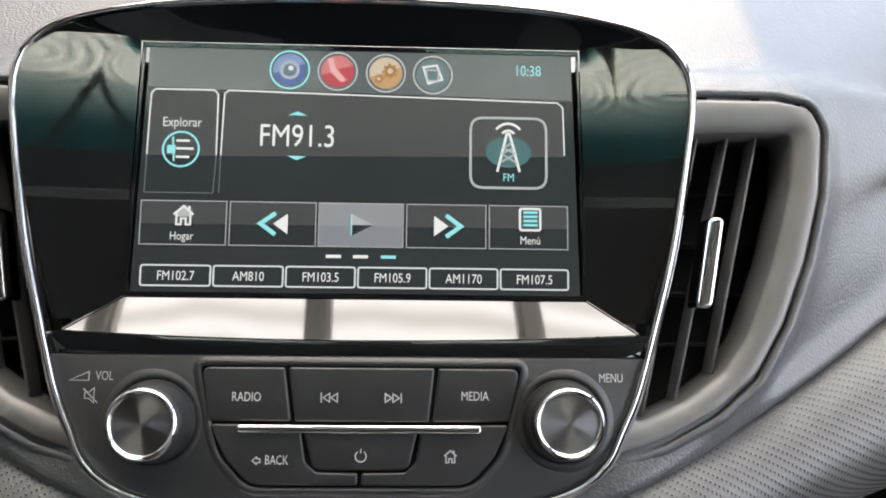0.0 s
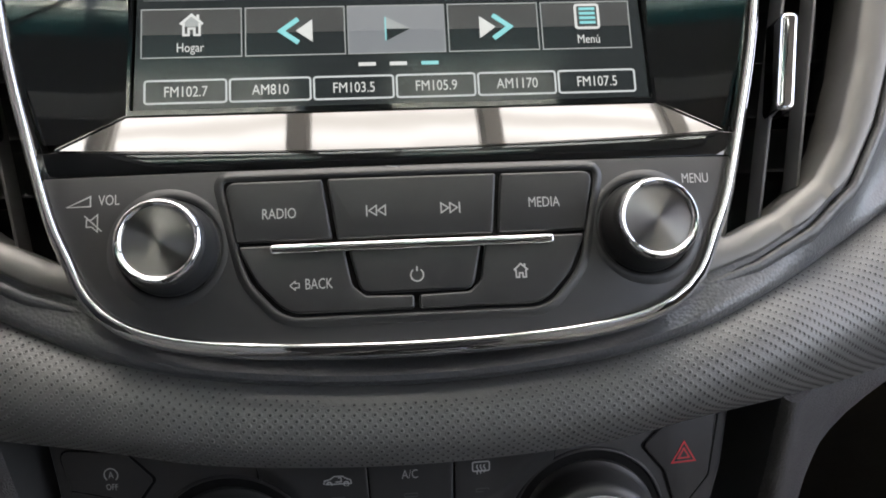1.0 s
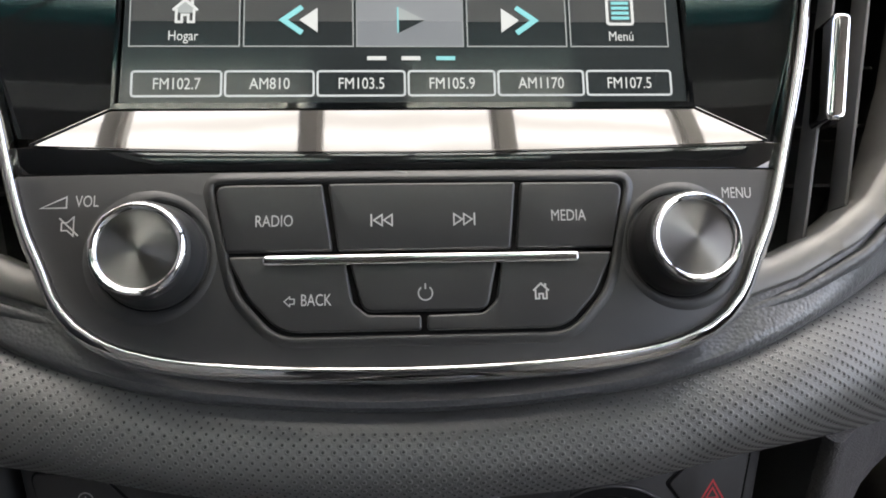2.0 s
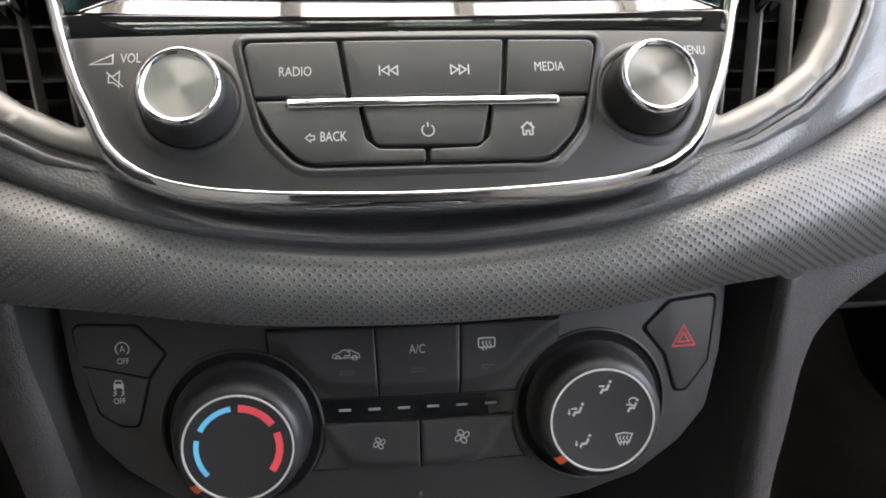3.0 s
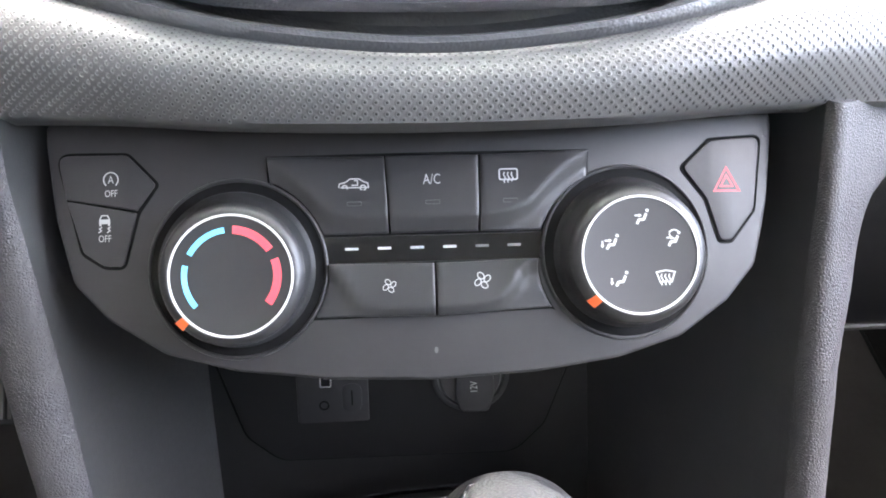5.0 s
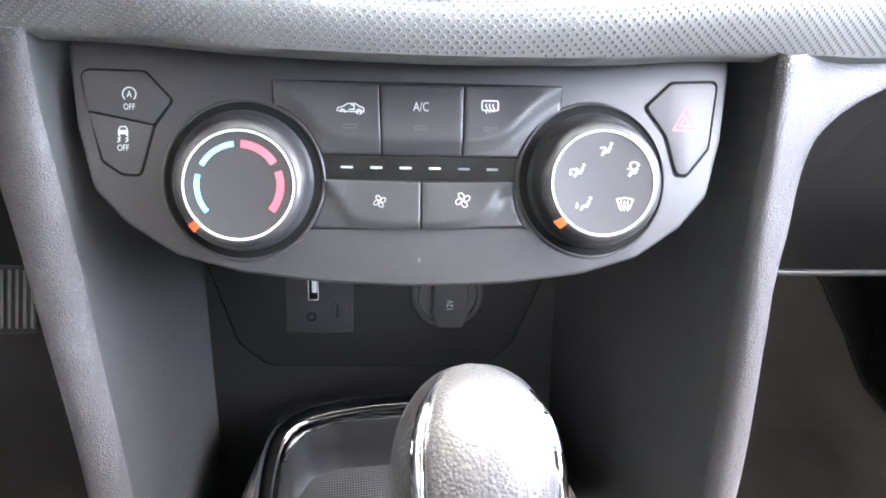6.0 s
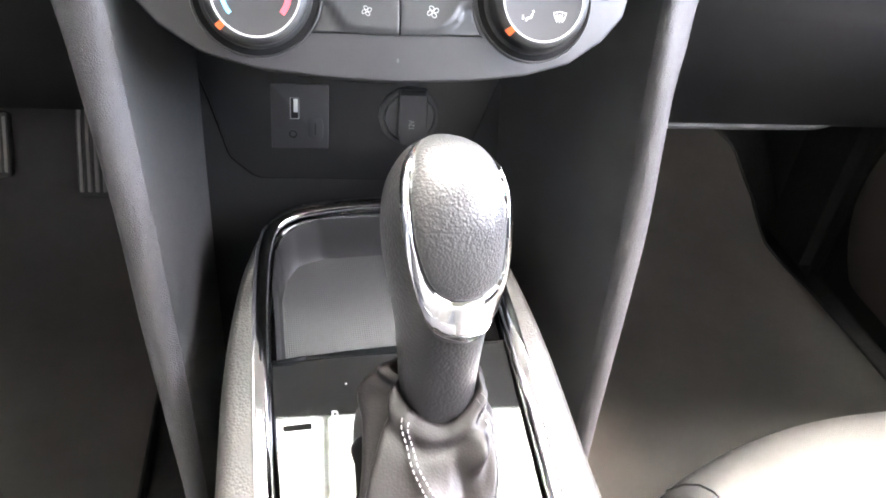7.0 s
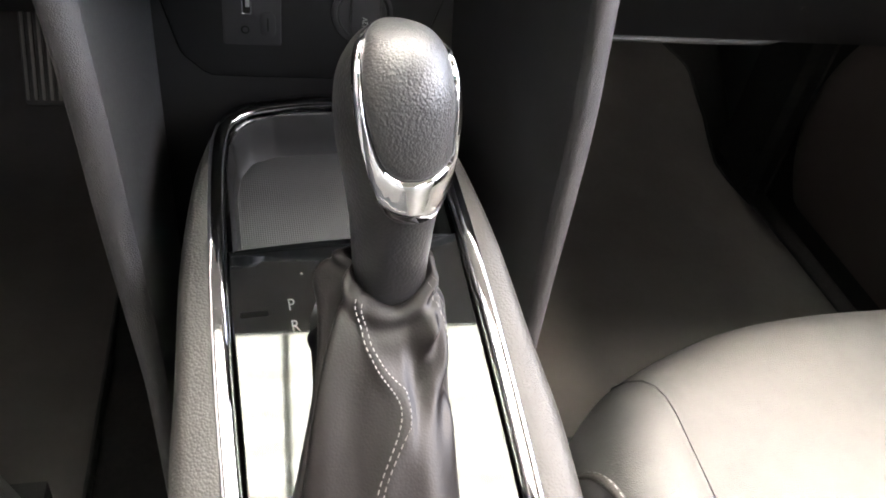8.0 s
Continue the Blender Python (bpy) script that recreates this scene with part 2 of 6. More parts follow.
def rounded(pts, r, seg=5):
    """The polygon with its corners rounded by r (one radius, or one for each corner)."""
    out, n = [], len(pts)
    rs = r if isinstance(r, (list, tuple)) else [r] * n
    for i in range(n):
        p, a, b = Vector(pts[i]), Vector(pts[i - 1]), Vector(pts[(i + 1) % n])
        da, db = (a - p), (b - p)
        ang = da.angle(db)
        cut = min(rs[i] / math.tan(ang / 2), 0.48 * da.length, 0.48 * db.length) if rs[i] > 0 else 0
        if cut < 1e-6:
            out.append(tuple(p))
            continue
        s, e = p + da.normalized() * cut, p + db.normalized() * cut
        for k in range(seg + 1):
            f = k / seg
            out.append(tuple(s * (1 - f) ** 2 + p * 2 * f * (1 - f) + e * f * f))
    return out


def smooth_path(pts, step=4.0, closed=True):
    """A smooth curve through the points."""
    n, out = len(pts), []
    for i in range(n if closed else n - 1):
        if closed:
            p = [Vector(pts[(i + k - 1) % n]) for k in range(4)]
        else:
            p = [Vector(pts[min(max(i + k - 1, 0), n - 1)]) for k in range(4)]
        m = max(2, int((p[2] - p[1]).length / step))
        for k in range(m):
            t = k / m
            out.append(tuple(0.5 * (2 * p[1] + (p[2] - p[0]) * t + (2 * p[0] - 5 * p[1] + 4 * p[2] - p[3]) * t * t
                                    + (3 * p[1] - p[0] - 3 * p[2] + p[3]) * t ** 3)))
    if not closed:
        out.append(tuple(pts[-1]))
    return out


def flat(u):
    return 0.0


def area2(pts):
    return sum(pts[i - 1][0] * pts[i][1] - pts[i][0] * pts[i - 1][1] for i in range(len(pts)))


def plate(pts, w0, w1, bevel=0.3, seg=2, bend=flat, cut=0.0):
    """A plate with the outline pts, from w0 up to w1 (all in mm), its upper edge rounded, curved by bend."""
    if area2(pts) < 0:
        pts = pts[::-1]
    bm = bmesh.new()
    face = bm.faces.new([bm.verts.new((x, y, w0)) for x, y in pts])
    res = bmesh.ops.extrude_face_region(bm, geom=[face])
    tops = [g for g in res["geom"] if isinstance(g, bmesh.types.BMVert)]
    bmesh.ops.translate(bm, verts=tops, vec=(0, 0, w1 - w0))
    if bevel > 0:
        mark = set(tops)
        rim = [e for e in bm.edges if e.verts[0] in mark and e.verts[1] in mark]
        bmesh.ops.bevel(bm, geom=rim, offset=bevel, segments=seg, affect="EDGES", profile=0.5, clamp_overlap=True)
    if cut > 0:
        lo, hi = min(p[0] for p in pts), max(p[0] for p in pts)
        u = lo + cut
        while u < hi:
            bmesh.ops.bisect_plane(bm, geom=bm.verts[:] + bm.edges[:] + bm.faces[:], plane_co=(u, 0, 0), plane_no=(1, 0, 0))
            u += cut
    for v in bm.verts:
        v.co.z += bend(v.co.x)
        v.co *= MM
    return bm


def sweep(path, section, closed=True, ring=True, bend=flat, rise=None):
    """A section of (outward, up) points carried along a flat path (mm)."""
    n, rows = len(path), []
    for i in range(n):
        a = Vector(path[i - 1] if closed or i else path[i])
        b = Vector(path[(i + 1) % n] if closed or i < n - 1 else path[i])
        t = (b - a).normalized()
        out = Vector((t.y, -t.x))
        lift = rise(i / max(1, n - 1)) if rise else 0.0
        rows.append([(path[i][0] + out.x * d, path[i][1] + out.y * d, w + lift) for d, w in section])
    bm = grid(rows, closed, ring)
    for v in bm.verts:
        v.co.z += bend(v.co.x)
        v.co *= MM
    return bm


def grid(rows, closed=False, ring=False, caps=False):
    """A net of faces over rows of points."""
    bm = bmesh.new()
    vs = [[bm.verts.new(p) for p in row] for row in rows]
    n, m = len(vs), len(vs[0])
    ring = ring and m > 2
    for i in range(n if closed else n - 1):
        for j in range(m if ring else m - 1):
            q = (vs[i][j], vs[i][(j + 1) % m], vs[(i + 1) % n][(j + 1) % m], vs[(i + 1) % n][j])
            if len(set(q)) == 4:
                bm.faces.new(q)
    if caps:
        bm.faces.new(vs[0][::-1])
        bm.faces.new(vs[-1])
    return bm


def lathe(profile, u=0.0, v=0.0, seg=56, bend=flat, knurl=None):
    """A turned body about the panel's normal at (u, v); profile of (radius, height) in mm."""
    rows = []
    for k in range(seg):
        a = 2 * math.pi * k / seg
        rows.append([((u + r * math.cos(a)) * MM, (v + r * math.sin(a)) * MM, (w + bend(u)) * MM) for r, w in profile])
    bm = grid(rows, True, False)
    bmesh.ops.remove_doubles(bm, verts=bm.verts, dist=1e-6)
    return bm


def stroke(pts, width, w, closed=False, bend=flat, bm=None, thick=0.12):
    """A thin raised line of that width through the points (mm)."""
    bm = bm or bmesh.new()
    n, h = len(pts), width / 2
    rows = []
    for i in range(n):
        p = Vector(pts[i])
        a = Vector(pts[i - 1]) if closed or i else p
        b = Vector(pts[(i + 1) % n]) if closed or i < n - 1 else p
        d0 = (p - a).normalized() if (p - a).length > 1e-9 else (b - p).normalized()
        d1 = (b - p).normalized() if (b - p).length > 1e-9 else d0
        t = (d0 + d1).normalized() if (d0 + d1).length > 1e-6 else d0
        nn = Vector((-t.y, t.x))
        k = h / max(0.45, nn.dot(Vector((-d0.y, d0.x))))
        rows.append((p + nn * k, p - nn * k))
    vs = []
    for l, r in rows:
        zl, zr = w + bend(l.x), w + bend(r.x)
        vs.append([bm.verts.new((q.x * MM, q.y * MM, zz * MM)) for q, zz in ((l, zl - thick), (l, zl), (r, zr), (r, zr - thick))])
    for i in range(n if closed else n - 1):
        a, b = vs[i], vs[(i + 1) % n]
        for j in range(3):
            bm.faces.new((a[j], a[j + 1], b[j + 1], b[j]))
    return bm


def fill(pts, w, bend=flat, bm=None, thick=0.12):
    """A thin raised patch (mm)."""
    bm = bm or bmesh.new()
    if area2(pts) < 0:
        pts = pts[::-1]
    top = [bm.verts.new((x * MM, y * MM, (w + bend(x)) * MM)) for x, y in pts]
    low = [bm.verts.new((x * MM, y * MM, (w + bend(x) - thick) * MM)) for x, y in pts]
    bm.faces.new(top)
    for i in range(len(pts)):
        bm.faces.new((low[i - 1], low[i], top[i], top[i - 1]))
    return bm


def arc(u, v, r, a0, a1, n=24, ry=None):
    ry = r if ry is None else ry
    return [(u + r * math.cos(radians(a0 + (a1 - a0) * k / n)), v + ry * math.sin(radians(a0 + (a1 - a0) * k / n))) for k in range(n + 1)]


def ring_pts(u, v, r, n=40, ry=None):
    return arc(u, v, r, 0, 360 * (n - 1) / n, n - 1, ry)


def box_pts(u0, v0, u1, v1, r=0.0, seg=4):
    p = [(u0, v0), (u1, v0), (u1, v1), (u0, v1)]
    return rounded(p, r, seg) if r else p


def words(text, u, v, height, w, squeeze=0.8, turn=0.0, bend=flat, weight=0.0, align="CENTER"):
    """Lettering in the built-in font, capital height in mm, centred at (u, v)."""
    cu = bpy.data.curves.new("t", "FONT")
    cu.body, cu.size, cu.align_x, cu.align_y = text, height / 0.69, align, "CENTER"
    cu.offset, cu.resolution_u = weight, 3
    ob = new("t", cu)
    bpy.context.view_layer.update()
    me = bpy.data.meshes.new_from_object(ob.evaluated_get(bpy.context.evaluated_depsgraph_get()))
    bm = bmesh.new()
    bm.from_mesh(me)
    bpy.data.objects.remove(ob)
    bpy.data.curves.remove(cu)
    bpy.data.meshes.remove(me)
    c, s = math.cos(radians(turn)), math.sin(radians(turn))
    for p in bm.verts:
        x, y = p.co.x * squeeze, p.co.y
        p.co = ((u + x * c - y * s) * MM, (v + x * s + y * c) * MM, (w + bend(u + x * c - y * s)) * MM)
    return bm


# ---- the car's shell ----
RADIO_FRAME = frame_at(0.0, 0.226, 0.8123, 46)
CLIMATE_FRAME = frame_at(0.0, 0.2019, 0.7202, 26)
SOCKET_FRAME = frame_at(0.0, 0.2867, 0.594, 8)
GATE_FRAME = frame_at(0.001, 0.16, 0.537, 71, 4)
FLOOR_Z = 0.13
MID = -0.0033


def slab(name, lo, hi, mat, label, category, kind="structure", bevel=0.004):
    bm = bmesh.new()
    bmesh.ops.create_cube(bm, size=1.0)
    for v in bm.verts:
        v.co = [(l + h) / 2 + c * (h - l) for c, l, h in zip(v.co, lo, hi)]
    if bevel:
        bmesh.ops.bevel(bm, geom=bm.edges[:], offset=bevel, segments=2, affect="EDGES")
    return tagged(part(name, bm, mat), label, category, "", kind)


slab("ground", (-60, -60, -0.25), (60, 60, -0.15), PAVING, "pale concrete ground under the car", "ground", bevel=0)
slab("floor", (-0.76, -1.9, FLOOR_Z - 0.05), (0.76, 1.36, FLOOR_Z), CARPET, "dark carpeted car floor", "floor")
slab("bulkhead", (-0.76, 1.30, FLOOR_Z), (0.76, 1.36, 0.92), CARPET, "dark carpeted bulkhead ahead of the footwells", "wall")
slab("door_1", (-0.80, -1.0, FLOOR_Z), (-0.74, 1.30, 0.86), LOWER, "dark plastic door lining with a window above", "door")
slab("door_2", (0.74, -1.0, FLOOR_Z), (0.80, 1.30, 0.86), LOWER, "dark plastic door lining with a window above", "door")
slab("cowl", (-0.76, 0.925, 0.895), (0.76, 1.36, 0.918), LOWER, "dark cowl below the windscreen", "panel")
slab("wall_rear", (-0.76, -1.96, FLOOR_Z), (0.76, -1.90, 1.30), LOWER, "dark lining behind the rear seats", "wall")
for i, x in enumerate((-0.77, 0.77)):
    slab("wall_side_%d" % (i + 1), (x - 0.03, -1.9, 0.86), (x + 0.03, -0.62, 1.30), LOWER, "dark trimmed side of the cabin behind the front doors", "wall")


def roof():
    """The headliner with the opening of the sunroof."""
    bm = bmesh.new()
    y0, y1, x1 = -1.75, 0.312, 0.62
    sy0, sy1, sl, sx = -0.10, 0.178, -0.28, 0.37
    outer = [(-x1, y0), (x1, y0), (x1, y1), (-x1, y1)]
    inner = [(sl, sy0), (sx, sy0), (sx, sy1), (sl, sy1)]
    for z in (1.30, 1.34):
        a = [bm.verts.new((x, y, z)) for x, y in outer]
        b = [bm.verts.new((x, y, z)) for x, y in inner]
        for i in range(4):
            bm.faces.new((a[i - 1], a[i], b[i], b[i - 1]))
        if z < 1.32:
            low = (a, b)
    for p, q in zip(low, (a, b)):
        for i in range(4):
            bm.faces.new((p[i - 1], p[i], q[i], q[i - 1]))
    return tagged(part("ceiling", bm, CLOTH, None, "", 20), "pale headliner with a tinted glass sunroof", "ceiling", "", "structure")


roof()
slab("window_1", (-0.285, -0.105, 1.345), (0.375, 0.183, 1.350), TINT, "tinted green sunroof glass", "window", bevel=0)


def bar_between(name, a, b, w, d, mat, label, category):
    a, b = Vector(a), Vector(b)
    bm = bmesh.new()
    bmesh.ops.create_cube(bm, size=1.0)
    bmesh.ops.scale(bm, vec=(w, d, (b - a).length), verts=bm.verts)
    bmesh.ops.bevel(bm, geom=bm.edges[:], offset=min(w, d) * 0.2, segments=2, affect="EDGES")
    m = Matrix.Translation((a + b) / 2) @ (b - a).to_track_quat("Z", "Y").to_matrix().to_4x4()
    bmesh.ops.transform(bm, matrix=m, verts=bm.verts)
    return tagged(part(name, bm, mat), label, category, "", "structure")


for i, s in enumerate((-1, 1)):
    bar_between("pillar_%d" % (2 * i + 1), (s * 0.76, 0.95, 0.88), (s * 0.60, 0.315, 1.31), 0.07, 0.05, CLOTH, "pale windscreen pillar", "pillar")
    bar_between("pillar_%d" % (2 * i + 2), (s * 0.77, -0.55, 0.84), (s * 0.62, -0.60, 1.31), 0.10, 0.06, CLOTH, "pale door pillar", "pillar")

bar_between("crossbar", (-0.6, 0.305, 1.315), (0.6, 0.305, 1.315), 0.03, 0.03, CLOTH, "pale windscreen header", "pillar")
slab("bulkhead_upper", (-0.72, 0.66, 0.55), (0.72, 0.72, 0.78), CARPET, "dark upper bulkhead behind the dashboard", "wall")

# the open shelter over the car
CANOPY_Z = 4.2
sheet = bmesh.new()
bmesh.ops.create_grid(sheet, x_segments=1, y_segments=1, size=0.5)
bmesh.ops.scale(sheet, vec=(6.0, 12.62, 1.0), verts=sheet.verts)
bmesh.ops.translate(sheet, verts=sheet.verts, vec=(-0.4, 5.69, CANOPY_Z))
tagged(part("shelter_roof", sheet, CANOPY), "pale translucent sheet roof over the parked car", "roof", "", "structure")
# unseen dark slabs and tinted sheets, added to shape reflections in the radio's flanks
for i, (x0, x1, y0, y1) in enumerate(((-3.4, -1.6, -6.2, -0.62), (0.9, 2.6, -6.2, -0.62), (-0.37, 0.06, -1.72, -0.86), (-1.6, 0.9, -0.86, -0.62), (-1.6, 0.9, -6.2, -1.72))):
    slab("eave_%d" % (i + 1), (x0, y0, CANOPY_Z), (x1, y1, CANOPY_Z + 0.08), UNSEEN_DARK, "unseen dark slab added to keep reflections in the radio black", "roof", bevel=0)
# teal end of the added sheets colours the reflection, no known source
TEAL = (0.09, 0.24, 0.26)
for i, (x0, x1, centre) in enumerate(((-1.6, -0.37, (-0.80, -1.20, CANOPY_Z)), (0.06, 0.9, (0.36, -1.28, CANOPY_Z)))):
    ribs = canopy_material("ribbed_sheet", (0.55, 0.56, 0.54), (0.98, 0.96, 0.91), 8.0, centre)
    tinted = canopy_material("ribbed_sheet_tinted", (0.40, 0.44, 0.43), (0.80, 0.80, 0.76), 8.0, centre, (-1.24, -1.56, TEAL))
    front = canopy_material("ribbed_sheet_teal", (0.30, 0.44, 0.43), (0.70, 0.76, 0.72), 8.0, centre, (-1.05, -0.95, TEAL))
    for k, (y0, y1, mat) in enumerate(((-1.06, -0.86, front), (-1.30, -1.06, ribs), (-1.72, -1.30, tinted))):
        slab("mirror_sheet_%d" % (3 * i + k + 1), (x0, y0, CANOPY_Z), (x1, y1, CANOPY_Z + 0.003), mat, "unseen ribbed sheet added as a beige and teal reflection in the radio", "roof", bevel=0)
bar_between("brace", (-0.38, -1.04, CANOPY_Z - 0.05), (-0.80, -1.70, CANOPY_Z - 0.05), 0.035, 0.035, UNSEEN_DARK, "dark brace under the added reflection sheets", "beam")
# unseen wall, added and kept dark to hold back light from the driver's side
slab("light_block_left", (-1.9, -6.0, -0.15), (-1.7, 7.0, CANOPY_Z - 0.2), SHADE_WALL, "unseen dark wall added to cut the light from the left", "wall", bevel=0)
for k in range(-2, 4):
    bar_between("beam_%d" % (k + 4), (-0.42 + 0.97 * k, -0.6, CANOPY_Z - 0.10), (-0.42 + 0.97 * k, 12, CANOPY_Z - 0.10), 0.12, 0.12, BEAM,
                "grey painted steel beam under the sheet roof", "beam")

bar_between("purlin", (0.06, -0.6, CANOPY_Z - 0.06), (0.06, 0.62, CANOPY_Z - 0.06), 0.035, 0.035, BEAM, "slim grey steel purlin under the sheet roof", "beam")
slab("wall_back", (-4.2, -6.2, -0.15), (2.6, -6, CANOPY_Z), CONCRETE, "concrete back wall of the shelter", "wall", bevel=0)

# ---- the dashboard ----
def to_panel(x, y, z):
    p = RADIO_FRAME.inverted() @ Vector((x, y, z))
    return p.x, p.y, p.z


def spline(x, table):
    """Smooth value of the table (x, value, ...) at x."""
    xs = [r[0] for r in table]
    x = min(max(x, xs[0]), xs[-1])
    i = max(k for k in range(len(xs) - 1) if xs[k] <= x)
    t = (x - xs[i]) / (xs[i + 1] - xs[i])
    out = []
    for c in range(1, len(table[0])):
        p1, p2 = table[i][c], table[i + 1][c]
        s1 = (table[i + 1][c] - table[i - 1][c]) / (xs[i + 1] - xs[i - 1]) if i else 0.0
        s2 = (table[i + 2][c] - table[i][c]) / (xs[i + 2] - xs[i]) if i + 2 < len(xs) else (p2 - p1) / (xs[i + 1] - xs[i])
        h = xs[i + 1] - xs[i]
        out.append((2 * t ** 3 - 3 * t * t + 1) * p1 + (t ** 3 - 2 * t * t + t) * h * s1 + (3 * t * t - 2 * t ** 3) * p2 + (t ** 3 - t * t) * h * s2)
    return out


# half-width from the middle, then y and z
ROLL_TOP = [(0.0, 0.207, 0.7715), (0.055, 0.208, 0.776), (0.088, 0.213, 0.782), (0.115, 0.224, 0.787), (0.141, 0.240, 0.789),
            (0.165, 0.254, 0.794), (0.191, 0.270, 0.801), (0.215, 0.285, 0.808), (0.30, 0.325, 0.835), (0.45, 0.365, 0.86), (0.74, 0.385, 0.875)]
ROLL_LOW = [(0.0, 0.194, 0.752), (0.055, 0.198, 0.752), (0.093, 0.207, 0.752), (0.133, 0.217, 0.750), (0.165, 0.229, 0.7465),
            (0.21, 0.247, 0.745), (0.30, 0.280, 0.751), (0.45, 0.320, 0.775), (0.74, 0.345, 0.79)]


def roll_profile(x, n=20):
    """The padded roll's section at x, from its upper edge to its underside."""
    h = abs(x - MID)
    t, b = Vector(spline(h, ROLL_TOP)), Vector(spline(h, ROLL_LOW))
    chord = b - t
    out = Vector((chord.y, -chord.x)).normalized()
    if out.x > 0:
        out = -out
    pts = []
    for k in range(n + 1):
        f = k / n
        bulge = math.sin(math.pi * min(1.0, f * 0.93)) * 0.32 * chord.length - 0.0085 * max(0.0, 1 - f / 0.26) ** 2
        pts.append(t + chord * f + out * bulge)
    tail = [b + Vector((0.006, -0.004)), b + Vector((0.016, -0.005)), b + Vector((0.05, 0.002))]
    return pts, tail


def x_stations():
    xs, x = [], 0.0
    while x < 0.73:
        xs.append(x)
        x += 0.004 if x < 0.25 else 0.02
    return [MID - v for v in xs[:0:-1]] + [MID + v for v in xs]


def pad_profile(x):
    """The dash skin's section at x, from the roll's upper edge up over the brow to the windscreen."""
    h = abs(x - MID)
    t = spline(h, ROLL_TOP)
    _, v0, w0 = to_panel(0, t[0], t[1])
    away = max(0.0, h - 0.165) * 0.40
    deep = 0.016 * max(0.0, 1 - (h / 0.09) ** 4)
    path = [(v0 - 0.0005, w0 - 0.0080), (v0, w0 - 0.0030), (v0 + 0.0008, w0 - 0.0006), (v0 + 0.0025, w0 + 0.0009), (v0 + 0.0050, w0 + 0.0008 - 0.1 * deep),
            (v0 + 0.0080, w0 - 0.0012 - 0.4 * deep)]
    knots = [(v0 + 0.012, w0 - 0.0015 - 0.002 * min(1.0, deep / 0.004) - deep), (v0 + 0.030, w0 + 0.35 * (-0.019 - away - w0)), (max(v0 + 0.06, 0.045), -0.021 - away),
             (0.085, -0.018 - away), (0.118, -0.018 - away), (0.130, -0.024 - away), (0.136, -0.040 - away)]
    for i in range(len(knots) - 1):
        (va, wa), (vb, wb) = knots[i], knots[i + 1]
        n = max(2, int((vb - va) / 0.004))
        path += [(va + (vb - va) * k / n, wa + (wb - wa) * k / n) for k in range(0 if i == 0 else 1, n + 1)]
    pts = [RADIO_FRAME @ Vector((x, v, w)) for v, w in path]
    pts = [(p.y, p.z) for p in pts]
    for _ in range(2):
        pts = [pts[0], pts[1]] + [((pts[i - 1][0] + 2 * pts[i][0] + pts[i + 1][0]) / 4, (pts[i - 1][1] + 2 * pts[i][1] + pts[i + 1][1]) / 4)
                                 for i in range(2, len(pts) - 1)] + [pts[-1]]
    y, z = pts[-1]
    for f in (0.12, 0.3, 0.6, 1.0):
        pts.append((y + (0.93 - y) * f, z + (0.93 - z) * f + 0.02 * math.sin(math.pi * f)))
    return pts


def mirrored(pts):
    return [(2 * MID * 1000 - u, v) for u, v in pts]


VENT_OUT = rounded([(104, 115), (150, 115), (162.3, 112.5), (166.4, 104), (164.2, 80.2), (157.9, 55.8), (148.9, 32.6), (138.3, 14.4), (123.6, 1.6), (104.7, -8.6),
                    (75, -18.5), (78, 10), (92, 60)], [3, 12, 6, 8, 14, 14, 12, 10, 10, 10, 2, 2, 2], 5)
VENT_IN = rounded([(106, 101.5), (156.5, 103.0), (154.2, 82.3), (146.7, 54.7), (136.6, 28.6), (127.0, 15.2), (113.5, 5.5), (95, -3), (96, 30), (100, 70)],
                  [2, 4, 14, 14, 12, 9, 10, 2, 2, 2], 5)


def inside(p, poly):
    hit = False
    for i in range(len(poly)):
        (x0, y0), (x1, y1) = poly[i - 1], poly[i]
        if (y0 > p[1]) != (y1 > p[1]) and p[0] < (x1 - x0) * (p[1] - y0) / (y1 - y0) + x0:
            hit = not hit
    return hit


def nearest(p, a, b):
    """Distance from p to the stretch a-b, and the nearest point on it."""
    du, dv = b[0] - a[0], b[1] - a[1]
    f = ((p[0] - a[0]) * du + (p[1] - a[1]) * dv) / max(1e-9, du * du + dv * dv)
    f = min(1.0, max(0.0, f))
    u, v = a[0] + du * f, a[1] + dv * f
    return math.hypot(p[0] - u, p[1] - v), u, v


def even(line, n):
    """The line as n points at even steps along it."""
    line = [Vector(p) for p in line]
    run = [0.0]
    for p, q in zip(line, line[1:]):
        run.append(run[-1] + (q - p).length)
    out, i = [], 0
    for k in range(n):
        s = run[-1] * (k / (n - 1)) ** 1.25
        while i < len(line) - 2 and run[i + 1] < s:
            i += 1
        out.append(tuple(line[i].lerp(line[i + 1], min(1.0, (s - run[i]) / max(1e-9, run[i + 1] - run[i])))))
    return out


